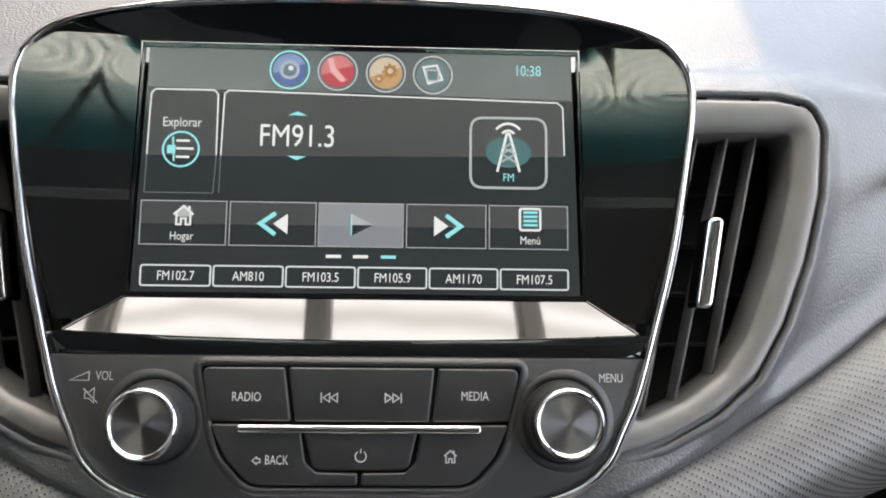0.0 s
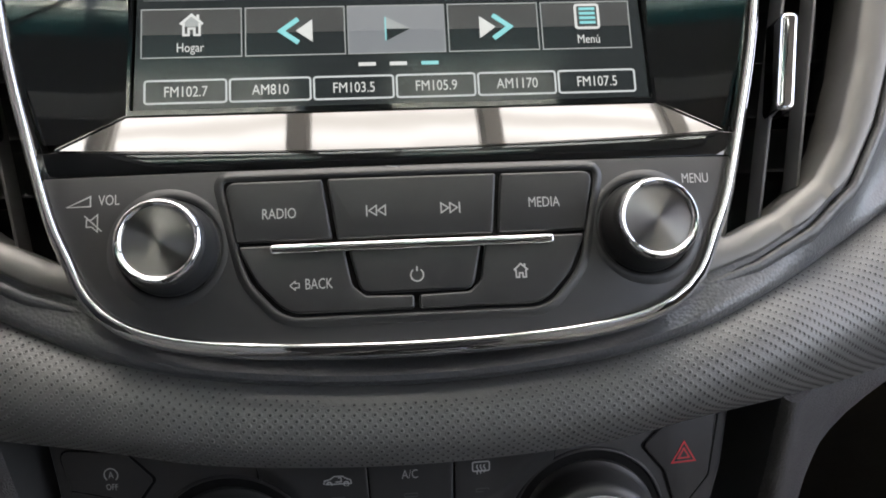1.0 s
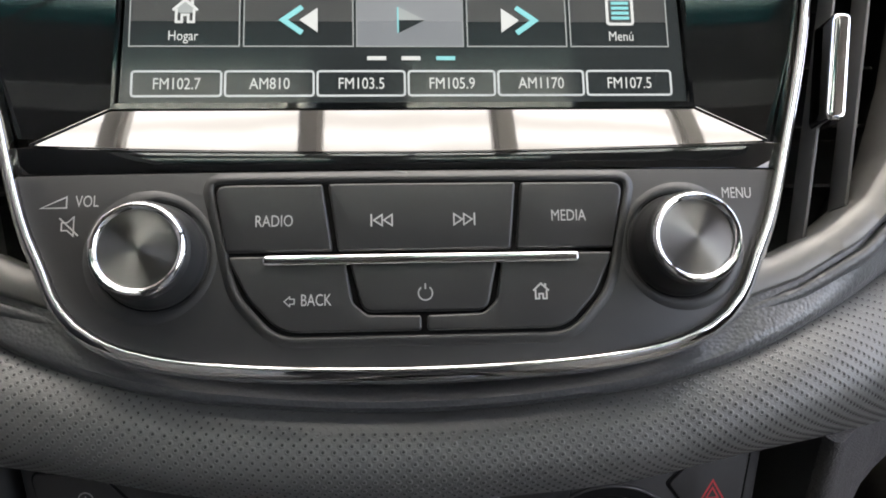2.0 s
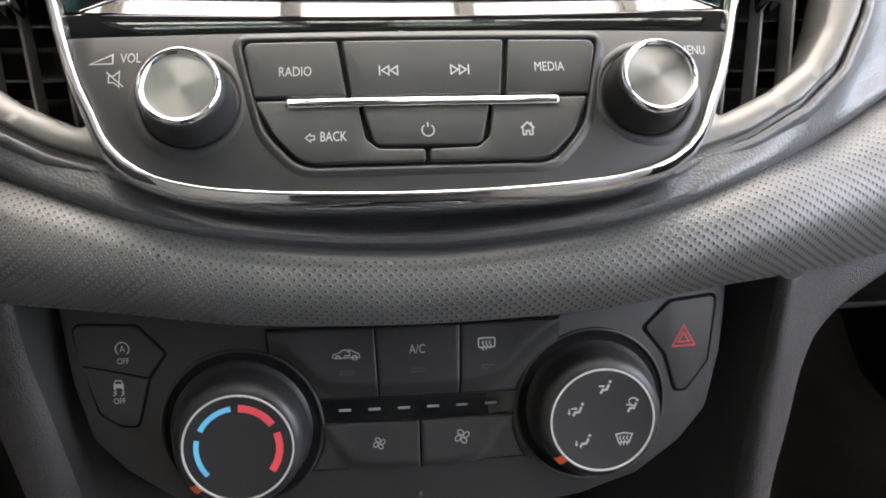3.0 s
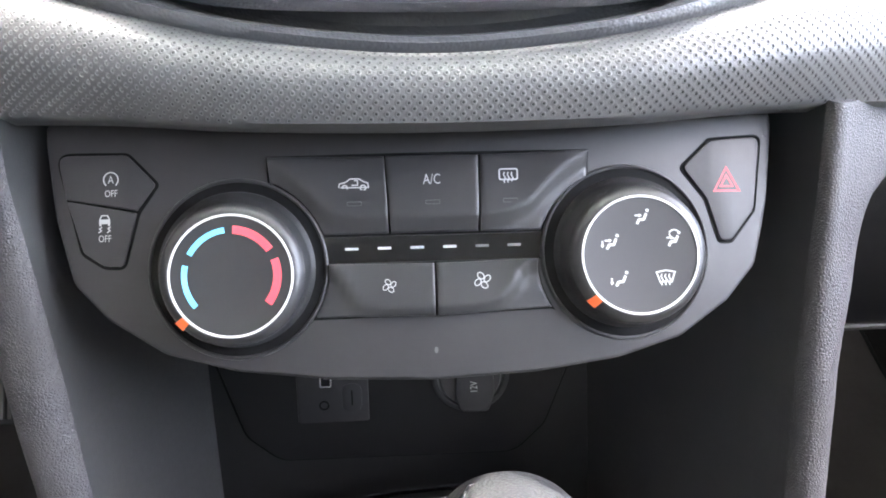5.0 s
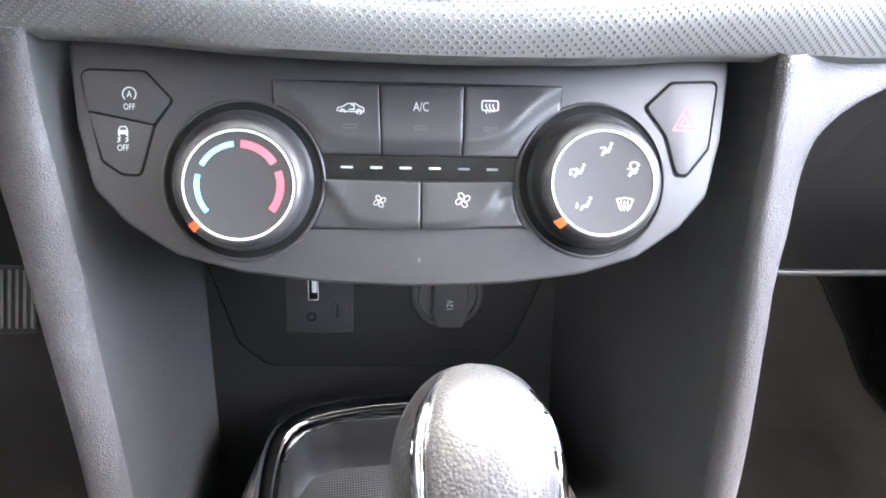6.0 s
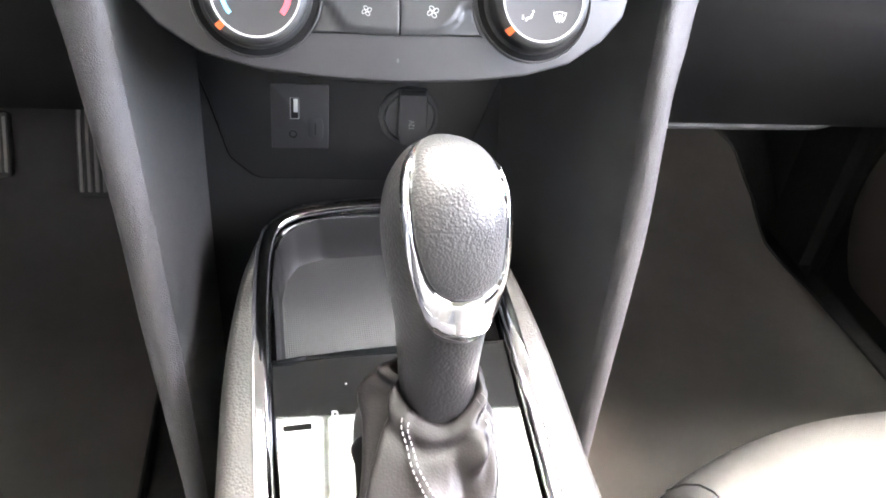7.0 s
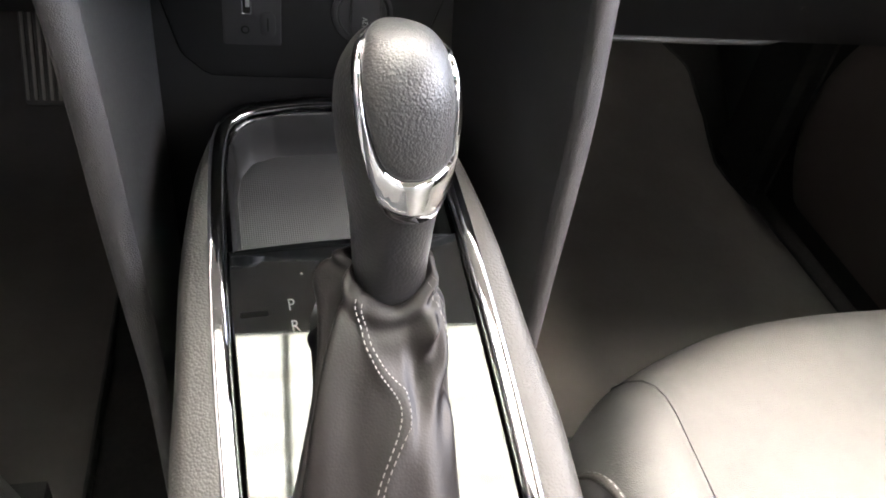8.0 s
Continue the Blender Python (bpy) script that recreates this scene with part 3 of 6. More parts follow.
def dashboard():
    dash = thing("dashboard", Matrix(), "grey soft-skinned dashboard with a perforated padded roll", "dashboard")
    xs = x_stations()
    rows = []
    for x in xs:
        pts = pad_profile(x)
        rows.append([(x, y, z) for y, z in pts])
    rows = [r[:8] + even(r[8:], 72) for r in rows]
    bm = grid(rows)
    holes = (VENT_OUT, mirrored(VENT_OUT))
    gone = []
    for f in bm.faces:
        u, v, _ = to_panel(*f.calc_center_median())
        if any(inside((u * 1000, v * 1000), h) for h in holes) or abs(u - MID) < 0.085 and 0.0 < v < 0.13:
            gone.append(f)
    bmesh.ops.delete(bm, geom=gone, context="FACES")
    # even out the openings for the vents
    for p in {v for e in bm.edges if len(e.link_faces) == 1 for v in e.verts}:
        u, v, w = to_panel(*p.co)
        for h in holes:
            best = min((nearest((u * 1000, v * 1000), h[i - 1], h[i]) for i in range(len(h))), key=lambda q: q[0])
            if best[0] < 4.5:
                p.co = RADIO_FRAME @ Vector((best[1] * MM, best[2] * MM, w))
    # the skin swells gently up to the vents' surrounds
    for p in bm.verts:
        u, v, w = to_panel(*p.co)
        if abs(u) > 0.2 or w > -0.0158:
            continue
        d = min(nearest((u * 1000, v * 1000), h[i - 1], h[i])[0] for h in holes for i in range(len(h)))
        k = max(0.0, 1 - d / 15.0)
        if k > 0:
            p.co = RADIO_FRAME @ Vector((u, v, w + (-0.0158 - w) * k * k * (3 - 2 * k)))
    part("upper_skin", bm, PAD, dash, "grey grained soft skin")
    rows = []
    for x in xs:
        pts, tail = roll_profile(x)
        rows.append([(x, p.x, p.y) for p in pts + tail])
    part("padded_roll", grid(rows), PERF, dash, "grey perforated padded roll")
    # perforations, in staggered rows
    pit_v, pit_f, dot_v, dot_f = [], [], [], []
    x, col = -0.30, 0
    while x < 0.30:
        pts, _ = roll_profile(x)
        length = sum((pts[i + 1] - pts[i]).length for i in range(len(pts) - 1))
        s = 0.0020 + (0.0016 if col % 2 else 0.0)
        while s < length * 0.985:
            acc = 0.0
            for i in range(len(pts) - 1):
                seg = (pts[i + 1] - pts[i]).length
                if acc + seg >= s:
                    p = pts[i] + (pts[i + 1] - pts[i]) * ((s - acc) / seg)
                    d = (pts[i + 1] - pts[i]).normalized()
                    break
                acc += seg
            nx = Vector((0, d.y, -d.x))
            if nx.y > 0:
                nx = -nx
            up = Vector((0, d.x, d.y))
            c = Vector((x, p.x, p.y))
            rings = []
            for r, h in ((0.00098, -0.00002), (0.00062, 0.00012), (0.00039, 0.00003)):
                rings.append([c + (Vector((1, 0, 0)) * math.cos(k * math.pi / 4) + up * math.sin(k * math.pi / 4)) * r + nx * h for k in range(8)])
            base = len(pit_v)
            pit_v += rings[0] + rings[1] + rings[2]
            for k in range(8):
                q = (k + 1) % 8
                pit_f.append((base + k, base + q, base + 8 + q, base + 8 + k))
                pit_f.append((base + 8 + k, base + 8 + q, base + 16 + q, base + 16 + k))
            base = len(dot_v)
            dot_v += [v - nx * 0.00001 for v in rings[2]]
            dot_f.append(tuple(range(base, base + 8)))
            s += 0.0032
        x += 0.00147
        col += 1
    for name, verts, faces, mat, label in (("dimple", pit_v, pit_f, PERF, "small pressed dimples"), ("perforation", dot_v, dot_f, HOLE, "small dark perforations")):
        mesh = bpy.data.meshes.new(name)
        mesh.from_pydata(verts, [], faces)
        mesh.shade_smooth()
        tagged(link(name, mesh, mat, dash, label), kind="stuff")
    return dash


dashboard()


# ---- air vents ----
def air_vent(side):
    flip = (lambda p: p) if side > 0 else mirrored
    vent = thing("air_vent", RADIO_FRAME, "air vent with a silver-grey surround and upright slats", "air vent", "dashboard air vents")
    out, inn = flip(VENT_OUT), flip(VENT_IN)
    k = 1 if area2(out) > 0 else -1
    path = out if k > 0 else out[::-1]
    part("seal", sweep(path, [(-2, -22), (-1.5, -17.5), (-0.6, -16.2), (1.6, -16.4), (2.2, -18.5)]), GAP, vent, "thin dark gap")
    part("lip", sweep(path, [(1.5, -22), (1.6, -15.6), (2.1, -14.7), (3.1, -14.3), (4.3, -14.7), (5.5, -16.2), (6.5, -18.8), (7.2, -25)]), PAD, vent, "soft grey lip", 60)
    # the surround, from the outline in to the opening
    ip = inn if area2(inn) > 0 else inn[::-1]

    def resample(p, n):
        ln = [0.0]
        for i in range(len(p)):
            ln.append(ln[-1] + (Vector(p[(i + 1) % len(p)]) - Vector(p[i])).length)
        res = []
        for j in range(n):
            s = ln[-1] * j / n
            i = max(q for q in range(len(p)) if ln[q] <= s)
            f = (s - ln[i]) / max(1e-9, ln[i + 1] - ln[i])
            res.append(Vector(p[i]).lerp(Vector(p[(i + 1) % len(p)]), f))
        return res

    a = resample(path, 160)
    b0 = resample(ip, 640)
    rows = []
    for p in a:
        q = min(b0, key=lambda c: (c - p).length)
        rows.append([(p.x, p.y, -15.0), (p.lerp(q, 0.05).x, p.lerp(q, 0.05).y, -13.4), (p.lerp(q, 0.14).x, p.lerp(q, 0.14).y, -12.8),
                     (p.lerp(q, 0.60).x, p.lerp(q, 0.60).y, -13.6), (p.lerp(q, 0.93).x, p.lerp(q, 0.93).y, -15.2), (q.x, q.y, -16.6), (q.x, q.y, -34)])
    bm = grid([[(x * MM, y * MM, z * MM) for x, y, z in r] for r in rows], True)
    part("surround", bm, SILVER, vent, "silver-grey surround", 50)
    # near-black back, duct and cross slats: the vent's inner shade put into the colour
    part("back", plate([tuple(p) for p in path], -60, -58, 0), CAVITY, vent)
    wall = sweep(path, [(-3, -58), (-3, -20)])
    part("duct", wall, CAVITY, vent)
    for (u0, v0), (u1, v1) in (((145.6, 104), (125.2, 14)), ((134.6, 104), (111.3, 4)), ((123.0, 104), (98.5, -4)), ((112, 104), (92, 10))):
        pts = flip([(u0 - 0.55, v0), (u0 + 0.55, v0), (u1 + 0.55, v1), (u1 - 0.55, v1)])
        part("slat", plate(pts, -31, -21.5, 0.4), SLAT, vent, "thin grey slat")
    for v in (25, 45, 65, 85):
        pts = flip([(94 + v * 0.12, v - 0.6), (152, v - 0.6), (152, v + 0.6), (94 + v * 0.12, v + 0.6)])
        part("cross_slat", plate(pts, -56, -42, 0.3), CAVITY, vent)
    tab = rounded(flip([(123.2, 71.0), (129.4, 71.0), (123.6, 37.5), (117.4, 37.5)]), 3.0, 8)
    bm = plate(tab, -24, -13.6, 2.9, 6)
    part("slider", bm, CHROME, vent, "chrome slider tab")
    return vent


air_vent(1)
air_vent(-1)


# ---- radio ----
def bend_r(u):
    return 0.8 - 2.2 * (u / 92.0) ** 2


def icon_house(u, v, s, w, bend=flat):
    bm = stroke([(u - s, v + 0.1 * s), (u, v + s), (u + s, v + 0.1 * s)], 0.22 * s, w, bend=bend)
    stroke([(u - 0.7 * s, v + 0.2 * s), (u - 0.7 * s, v - 0.9 * s), (u - 0.25 * s, v - 0.9 * s), (u - 0.25 * s, v - 0.3 * s), (u + 0.25 * s, v - 0.3 * s),
            (u + 0.25 * s, v - 0.9 * s), (u + 0.7 * s, v - 0.9 * s), (u + 0.7 * s, v + 0.2 * s)], 0.2 * s, w, bend=bend, bm=bm)
    stroke([(u + 0.55 * s, v + 0.6 * s), (u + 0.55 * s, v + s)], 0.25 * s, w, bend=bend, bm=bm)
    return bm


RIM_MID = -4.2
RIM_HALF = [(0, -32.2), (38, -31), (62, -28), (77, -22.8), (86, -15.0), (91.5, -4), (96.8, 8), (103.5, 31), (110.5, 58), (116.6, 92),
            (118.6, 108), (117.8, 119), (112.5, 128.5), (101, 135.5), (72, 141.3), (36, 143.6), (0, 144.3)]


def rim_path(inset=0.0):
    right = [(RIM_MID + u, v) for u, v in RIM_HALF]
    left = [(RIM_MID - u, v) for u, v in RIM_HALF[-2:0:-1]]
    path = smooth_path(right + left, 4.0)
    if inset:
        out, n = [], len(path)
        for i in range(n):
            t = (Vector(path[(i + 1) % n]) - Vector(path[i - 1])).normalized()
            out.append((path[i][0] - t.y * inset, path[i][1] + t.x * inset))
        return out
    return path


def clip_v(poly, v, keep_low):
    """The part of the polygon below (or above) the line at v."""
    out = []
    for i in range(len(poly)):
        a, b = poly[i - 1], poly[i]
        ia, ib = (a[1] <= v) == keep_low, (b[1] <= v) == keep_low
        if ia != ib:
            f = (v - a[1]) / (b[1] - a[1])
            out.append((a[0] + (b[0] - a[0]) * f, v))
        if ib:
            out.append(b)
    return out


def radio():
    unit = thing("radio", RADIO_FRAME, "car radio with lit touch screen, two knobs and chrome rim", "car radio")
    path = rim_path()
    part("rim", sweep(path, [(-2.1, -3), (-2.05, 1.3), (-1.8, 2.0), (-1.3, 2.35), (-0.7, 2.2), (0.0, 1.7), (0.9, 0.8), (1.7, -0.5), (2.2, -2.2), (2.3, -4.5), (1.4, -14)], bend=bend_r),
         CHROME, unit, "polished chrome rim", 60)
    inner = rim_path(2.0)
    low = clip_v(inner, 19.6, True)
    part("lower_fascia", plate(low, -14, 0.0, 0.4, 2, bend_r, 8.0), FASCIA, unit, "matt dark grey fascia")
    # the black dish: a lip, two flanks and a hood sloping down to the screen
    sl, sr, sb, st, sd = -82.5, 76.5, 39.0, 130.0, -7.8
    lip_l, lip_r, lip_v = -99.2, 92.6, 27.6

    def lip_z(u):
        return 0.5 * bend_r(u) - 0.6

    rows = []
    for k in range(33):
        f = k / 32
        u0, u1 = sl + (sr - sl) * f, lip_l + (lip_r - lip_l) * f
        sag = -2.6 * (1 - (2 * f - 1) ** 2)
        rows.append([((u0 + (u1 - u0) * g) * MM, (sb + (lip_v + sag - sb) * g) * MM,
                      (sd + (lip_z(u1) - sd) * g) * MM) for g in [q / 8 for q in range(9)]])
    part("lip", grid(rows), GLOSS, unit, "gloss black lip under the screen")
    band = [(lip_l + (lip_r - lip_l) * k / 32, lip_v - 2.6 * (1 - (2 * k / 32 - 1) ** 2) - 0.3) for k in range(33)]
    strip = [p for p in clip_v(inner, 19.9, False) if p[1] < 30]
    lo_r = max(p[0] for p in strip)
    lo_l = min(p[0] for p in strip)
    strip_pts = [(lo_l + 1.2, 19.9), (lo_r - 1.2, 19.9), (lo_r + 1.0, 27.0)] + band[::-1] + [(lo_l - 1.0, 27.0)]
    part("lower_strip", plate(strip_pts, -12, -0.2, 0.3, 2, bend_r, 8.0), GLOSS, unit)
    ring = [p for p in inner]

    def flank(side):
        edge = [p for p in ring if (p[0] > 0) == (side > 0) and 26.5 < p[1] < 136]
        edge.sort(key=lambda p: p[1])
        su = sr if side > 0 else sl
        lip_u = lip_r if side > 0 else lip_l
        def deep(u, v):
            """The flank rises outward and its lower half dips."""
            dip = 0.0 if v > 88 else (88 - v) ** 2 / 56 if v > 60 else 14 + (60 - v)
            return sd + 1.0 + 0.135 * abs(u - su) - 0.11 * dip

        rows = []
        for p in edge:
            g = (p[1] - lip_v) / (sb - lip_v)
            if g < 0:
                continue
            if g < 1:
                q = (lip_u + (su - lip_u) * g, p[1])
            else:
                q = (su - side * 1.6 * min(1, (p[1] - sb) / (st - sb)), sb + (p[1] - sb) * (st - sb) / (136 - sb))
            row = []
            for h in [k / 6 for k in range(7)]:
                u, v = p[0] + (q[0] - p[0]) * h, p[1] + (q[1] - p[1]) * h
                row.append((u * MM, v * MM, deep(u, v) * MM))
            rows.append(row)
        part("flank", grid(rows), PIANO, unit, "gloss black flank beside the screen")
        # the side of the lip, down to the flank
        rows = []
        for k in range(9):
            g = k / 8
            u, v, z = lip_u + (su - lip_u) * g, lip_v + (sb - lip_v) * g, lip_z(lip_u) + (sd - lip_z(lip_u)) * g
            rows.append([(u * MM, v * MM, z * MM), (u * MM, v * MM, (min(z, deep(u, v)) - 0.5) * MM)])
        part("lip_side", grid(rows), GLOSS, unit, "gloss black side of the lip")
        edge_line = [(su, sb, sd + 0.1), (lip_u, lip_v, lip_z(lip_u) + 0.1)]
        tube = []
        for k in range(9):
            c = Vector(edge_line[0]).lerp(Vector(edge_line[1]), k / 8)
            tube.append([(c + Vector((math.cos(q) * 0.35, math.sin(q) * 0.35, 0.3 * math.sin(q)))) * MM for q in [j * math.pi / 3 for j in range(6)]])
        part("lip_edge", grid(tube, False, True, True), GLOSS, unit, "rounded gloss edge of the lip")

    flank(1)
    flank(-1)
    top = [p for p in ring if p[1] > 128 and abs(p[0] - MID * 1000) < 112]
    top.sort(key=lambda p: p[0])
    rows = []
    for p in top:
        q = (min(max(p[0], sl + 1.6), sr - 1.6), st)
        zo = bend_r(p[0]) - 0.6
        rows.append([((p[0] + (q[0] - p[0]) * h) * MM, (p[1] + (q[1] - p[1]) * h) * MM, (zo + (sd - zo) * h) * MM) for h in [k / 5 for k in range(6)]])
    part("hood", grid(rows), GLOSS, unit, "gloss black hood over the screen")
    frame_pts = [(sl, sb), (sr, sb), (sr - 1.6, st), (sl + 1.6, st)]
    part("screen_frame", sweep(frame_pts, [(-2.4, -8.5), (-2.2, -7.5), (-0.4, -7.5), (0.2, -8.7)]), GLOSS, unit)

    # screen
    W = -8.2
    screen = part("screen", plate([(-80.4, 41), (74.4, 41), (72.2, 128.3), (-78.4, 128.3)], -10.4, W, 0), D_BASE, unit, "lit touch screen showing a radio station")

    def el(name, bm, mat, label=""):
        part(name, bm, mat, screen, label)

    el("header", fill([(-78.2, 113.5), (72.4, 111.5), (72.0, 128.0), (-78.2, 128.0)], W + 0.05), D_TOP, "grey header bar")
    w1, w2 = W + 0.15, W + 0.3
    # paler upper halves of the fields
    el("field", fill([(-77.2, 88.8), (-53.6, 88.8), (-53.8, 112.2), (-77.0, 112.2)], W + 0.07), D_HALF, "slightly paler upper half of a field")
    el("field", fill([(-51.6, 88.8), (69.2, 90.6), (68.8, 109.8), (-51.2, 112.2)], W + 0.07), D_HALF, "slightly paler upper half of a field")
    el("outline", stroke([(-77.4, 89), (-77, 111), (-75.5, 112.6), (-55, 112.6), (-53.6, 111), (-53.4, 89)], 0.5, w1), D_WHITE)
    el("outline", stroke([(-77.4, 89), (-77.6, 75.5), (-54, 75.5), (-53.4, 89)], 0.3, w1), D_FAINT)
    el("outline", stroke([(-51.8, 89), (-51.4, 111.2), (-50, 112.6), (67, 110.4), (69, 108.6), (69.4, 91)], 0.5, w1), D_WHITE)
    el("outline", stroke([(-51.8, 89), (-52.0, 75.5)], 0.3, w1), D_FAINT)
    for u, v, m, m2 in ((-28.8, 120.6, D_BLUE, D_BLUE2), (-11.8, 120.4, D_RED, D_RED2), (5.4, 120.1, D_GOLD, D_GOLD2), (22.2, 119.8, D_SLATE, D_SLATE)):
        el("icon", fill(ring_pts(u, v, 6.0), w1), m)
        if m2 is not m:
            el("icon_gloss", fill(arc(u, v, 5.9, 25, 195, 20), w1 + 0.08), m2, "paler upper half of the icon")
        el("icon_ring", stroke(ring_pts(u, v, 6.0), 0.35, w2, True), D_FAINT)
        el("icon_ring", stroke(ring_pts(u, v, 6.9), 0.6, w2, True), D_TEAL if m is D_BLUE else D_LINE)
    el("icon_mark", stroke(ring_pts(-28.8, 120.6, 3.0), 1.1, w2, True), D_LINE)
    el("icon_mark", fill(ring_pts(-28.8, 120.6, 2.0), w2 + 0.05), D_SLATE)
    el("icon_mark", fill(ring_pts(-28.4, 121.2, 0.9), w2 + 0.1), D_WHITE)
    el("icon_mark", fill([(-15.4, 125.2), (-13.4, 125.4), (-12.6, 121.6), (-8.6, 117.2), (-10.6, 116.4), (-14.4, 120.2)], w2), D_RED3, "pale handset")
    for cu, cv, rad, teeth, m in ((6.9, 120.9, 2.9, 8, D_GOLD3), (2.9, 117.9, 1.9, 7, D_GOLD3)):
        cog = []
        for k in range(teeth * 4):
            rr = rad if k % 4 < 2 else rad * 0.74
            a = 2 * math.pi * k / (teeth * 4)
            cog.append((cu + rr * math.cos(a), cv + rr * math.sin(a)))
        el("icon_mark", fill(cog, w2), m, "brown cog wheel")
        el("icon_mark", fill(ring_pts(cu, cv, rad * 0.35, 12), w2 + 0.05), D_GOLD2)
    el("icon_mark", stroke([(18.8, 122.6), (23.6, 123.4), (25.6, 118.2), (20.6, 116.6)], 0.7, w2, True), D_WHITE)
    el("icon_mark", stroke([(20.0, 121.6), (24.2, 121.6), (24.2, 117.6), (20.0, 117.6)], 0.6, w2, True), D_LINE)
    el("clock", words("10:38", 56.4, 121.9, 3.9, w1, 0.78), D_TEAL)
    el("lettering", words("Explorar", -65.7, 100.6, 3.4, w1, 0.8), D_WHITE)
    el("icon_ring", stroke(ring_pts(-65.7, 91, 6.2), 0.7, w1, True), D_TEAL)
    el("icon_mark", fill(box_pts(-70.4, 89.4, -67.6, 92.4), w1), D_TEAL)
    for dv in (3.0, 0.2, -2.8):
        el("icon_mark", stroke([(-67.4, 91 + dv), (-61.2 - abs(dv) * 0.5, 91 + dv)], 0.8, w1), D_WHITE)
    el("icon_mark", stroke([(-68.6, 95.4), (-68.0, 86.6)], 0.6, w1), D_TEAL)
    el("station", words("FM91.3", -25.4, 96.1, 7.9, w1, 0.80), D_WHITE)
    el("arrow", fill([(-28.8, 104.0), (-22.2, 103.8), (-25.4, 105.4)], w1), D_TEAL)
    el("arrow", fill([(-28.8, 89.3), (-22.2, 89.1), (-25.4, 87.7)], w1), D_TEAL)
    el("outline", stroke(box_pts(35.9, 79.0, 62.9, 104.4, 4.5, 6), 0.9, w1, True), D_LINE)
    el("glow", fill(ring_pts(49.4, 92.0, 8.2, 30, 5.6), W + 0.12), D_GLOW, "dim teal glow behind the mast")
    el("mast", stroke([(45.4, 84.8), (48.8, 98.6), (49.8, 98.6), (53.4, 84.8)], 0.9, w1), D_WHITE)
    el("mast", stroke([(46.2, 88.0), (52.0, 91.4), (47.6, 93.4), (50.8, 95.6)], 0.6, w1), D_LINE)
    el("mast", stroke([(52.6, 88.0), (46.8, 91.4), (51.2, 93.4)], 0.6, w1), D_LINE)
    for r in (2.6, 5.2):
        el("mast", stroke(arc(49.3, 97.2, r, 35, 145, 12), 0.9, w1), D_WHITE)
    el("lettering", words("FM", 49.4, 82.6, 2.9, w1, 0.8), D_TEAL)
    cols = [(-78.3, -48.9), (-47.7, -18.0), (-17.0, 12.4), (13.6, 41.4), (42.6, 70.3)]
    for i, (a, b) in enumerate(cols):
        if i == 2:
            el("key", fill(box_pts(a, 57.3, b, 72.4), w1), D_GREY)
            el("key_gloss", fill(box_pts(a, 64.6, b, 72.4), w1 + 0.06), D_GREY2, "paler upper half of a key")
        else:
            el("key_gloss", fill(box_pts(a, 64.6, b, 72.4), W + 0.08), D_HALF, "paler upper half of a key")
        el("key_outline", stroke(box_pts(a, 57.3, b, 72.6), 0.3, w1, True), D_LINE)
    el("icon_mark", icon_house(-63.6, 67.4, 3.4, w1), D_WHITE)
    el("icon_mark", fill([(-66.6, 67.6), (-63.6, 70.6), (-60.6, 67.6), (-61.4, 67.0), (-65.8, 67.0)], w1 - 0.05), D_LINE)
    el("lettering", words("Hogar", -64.0, 60.2, 2.8, w1, 0.8), D_WHITE)
    for s, c in ((-1, -32.5), (1, 28.0)):
        el("icon_mark", stroke([(c - s * 0.6, 68.8), (c + s * 4.6, 65.0), (c - s * 0.6, 61.2)], 1.5, w1), D_TEAL)
        el("icon_mark", fill([(c - s * 4.8, 68.6), (c - s * 4.8, 61.4), (c + s * 0.2, 65.0)], w1), D_WHITE)
    el("icon_mark", fill([(-5.4, 68.8), (1.8, 65.0), (-5.4, 65.0)], w2), D_LINE)
    el("icon_mark", fill([(-5.4, 64.9), (1.8, 64.9), (-5.4, 61.2)], w2), D_BASE)
    el("icon_mark", stroke([(-5.6, 68.8), (-5.6, 61.2)], 0.5, w2), D_TEAL)
    el("icon_mark", stroke(box_pts(53.4, 64.0, 60.6, 71.6, 0.8), 0.8, w1, True), D_WHITE)
    for dv in (0, 1.5, 3.0, 4.5):
        el("icon_mark", stroke([(54.6, 65.8 + dv), (59.6, 65.8 + dv)], 0.9, w1), D_TEAL)
    el("lettering", words("Menú", 57.0, 60.2, 2.8, w1, 0.8), D_WHITE)
    for k, (u, m) in enumerate(((-11.6, D_WHITE), (-2.2, D_WHITE), (7.4, D_TEAL))):
        el("page_mark", fill(box_pts(u - 2.6, 53.3, u + 2.6, 54.4), w1), m)
    for k, name in enumerate(("FM102.7", "AM810", "FM103.5", "FM105.9", "AM1170", "FM107.5")):
        a = -77.2 + 24.75 * k
        el("preset", stroke(box_pts(a, 43.1, a + 23.7, 50.1, 0.9), 0.55, w1, True), D_PALE, "station key with a pale outline")
        el("preset_key", fill(box_pts(a + 0.4, 43.5, a + 23.3, 49.7), w1 - 0.1), D_BASE)
        el("lettering", words(name, a + 11.9, 46.4, 3.2, w1, 0.80, weight=0.006), D_WHITE)

    # keys
    bed = rounded([(-54.4, 17.4), (53.8, 17.4), (46.8, -12), (36.4, -23.3), (-37.0, -23.3), (-47.2, -12)], [3, 3, 18, 12, 12, 18], 8)
    part("key_bed", plate(bed, -2, 0.12, 0.05, 1, bend_r, 8.0), GAP, unit)
    ring_path = []
    for p, q in zip(bed[::-1], bed[::-1][1:] + bed[-1:]):
        n = max(1, int((Vector(q) - Vector(p)).length / 6))
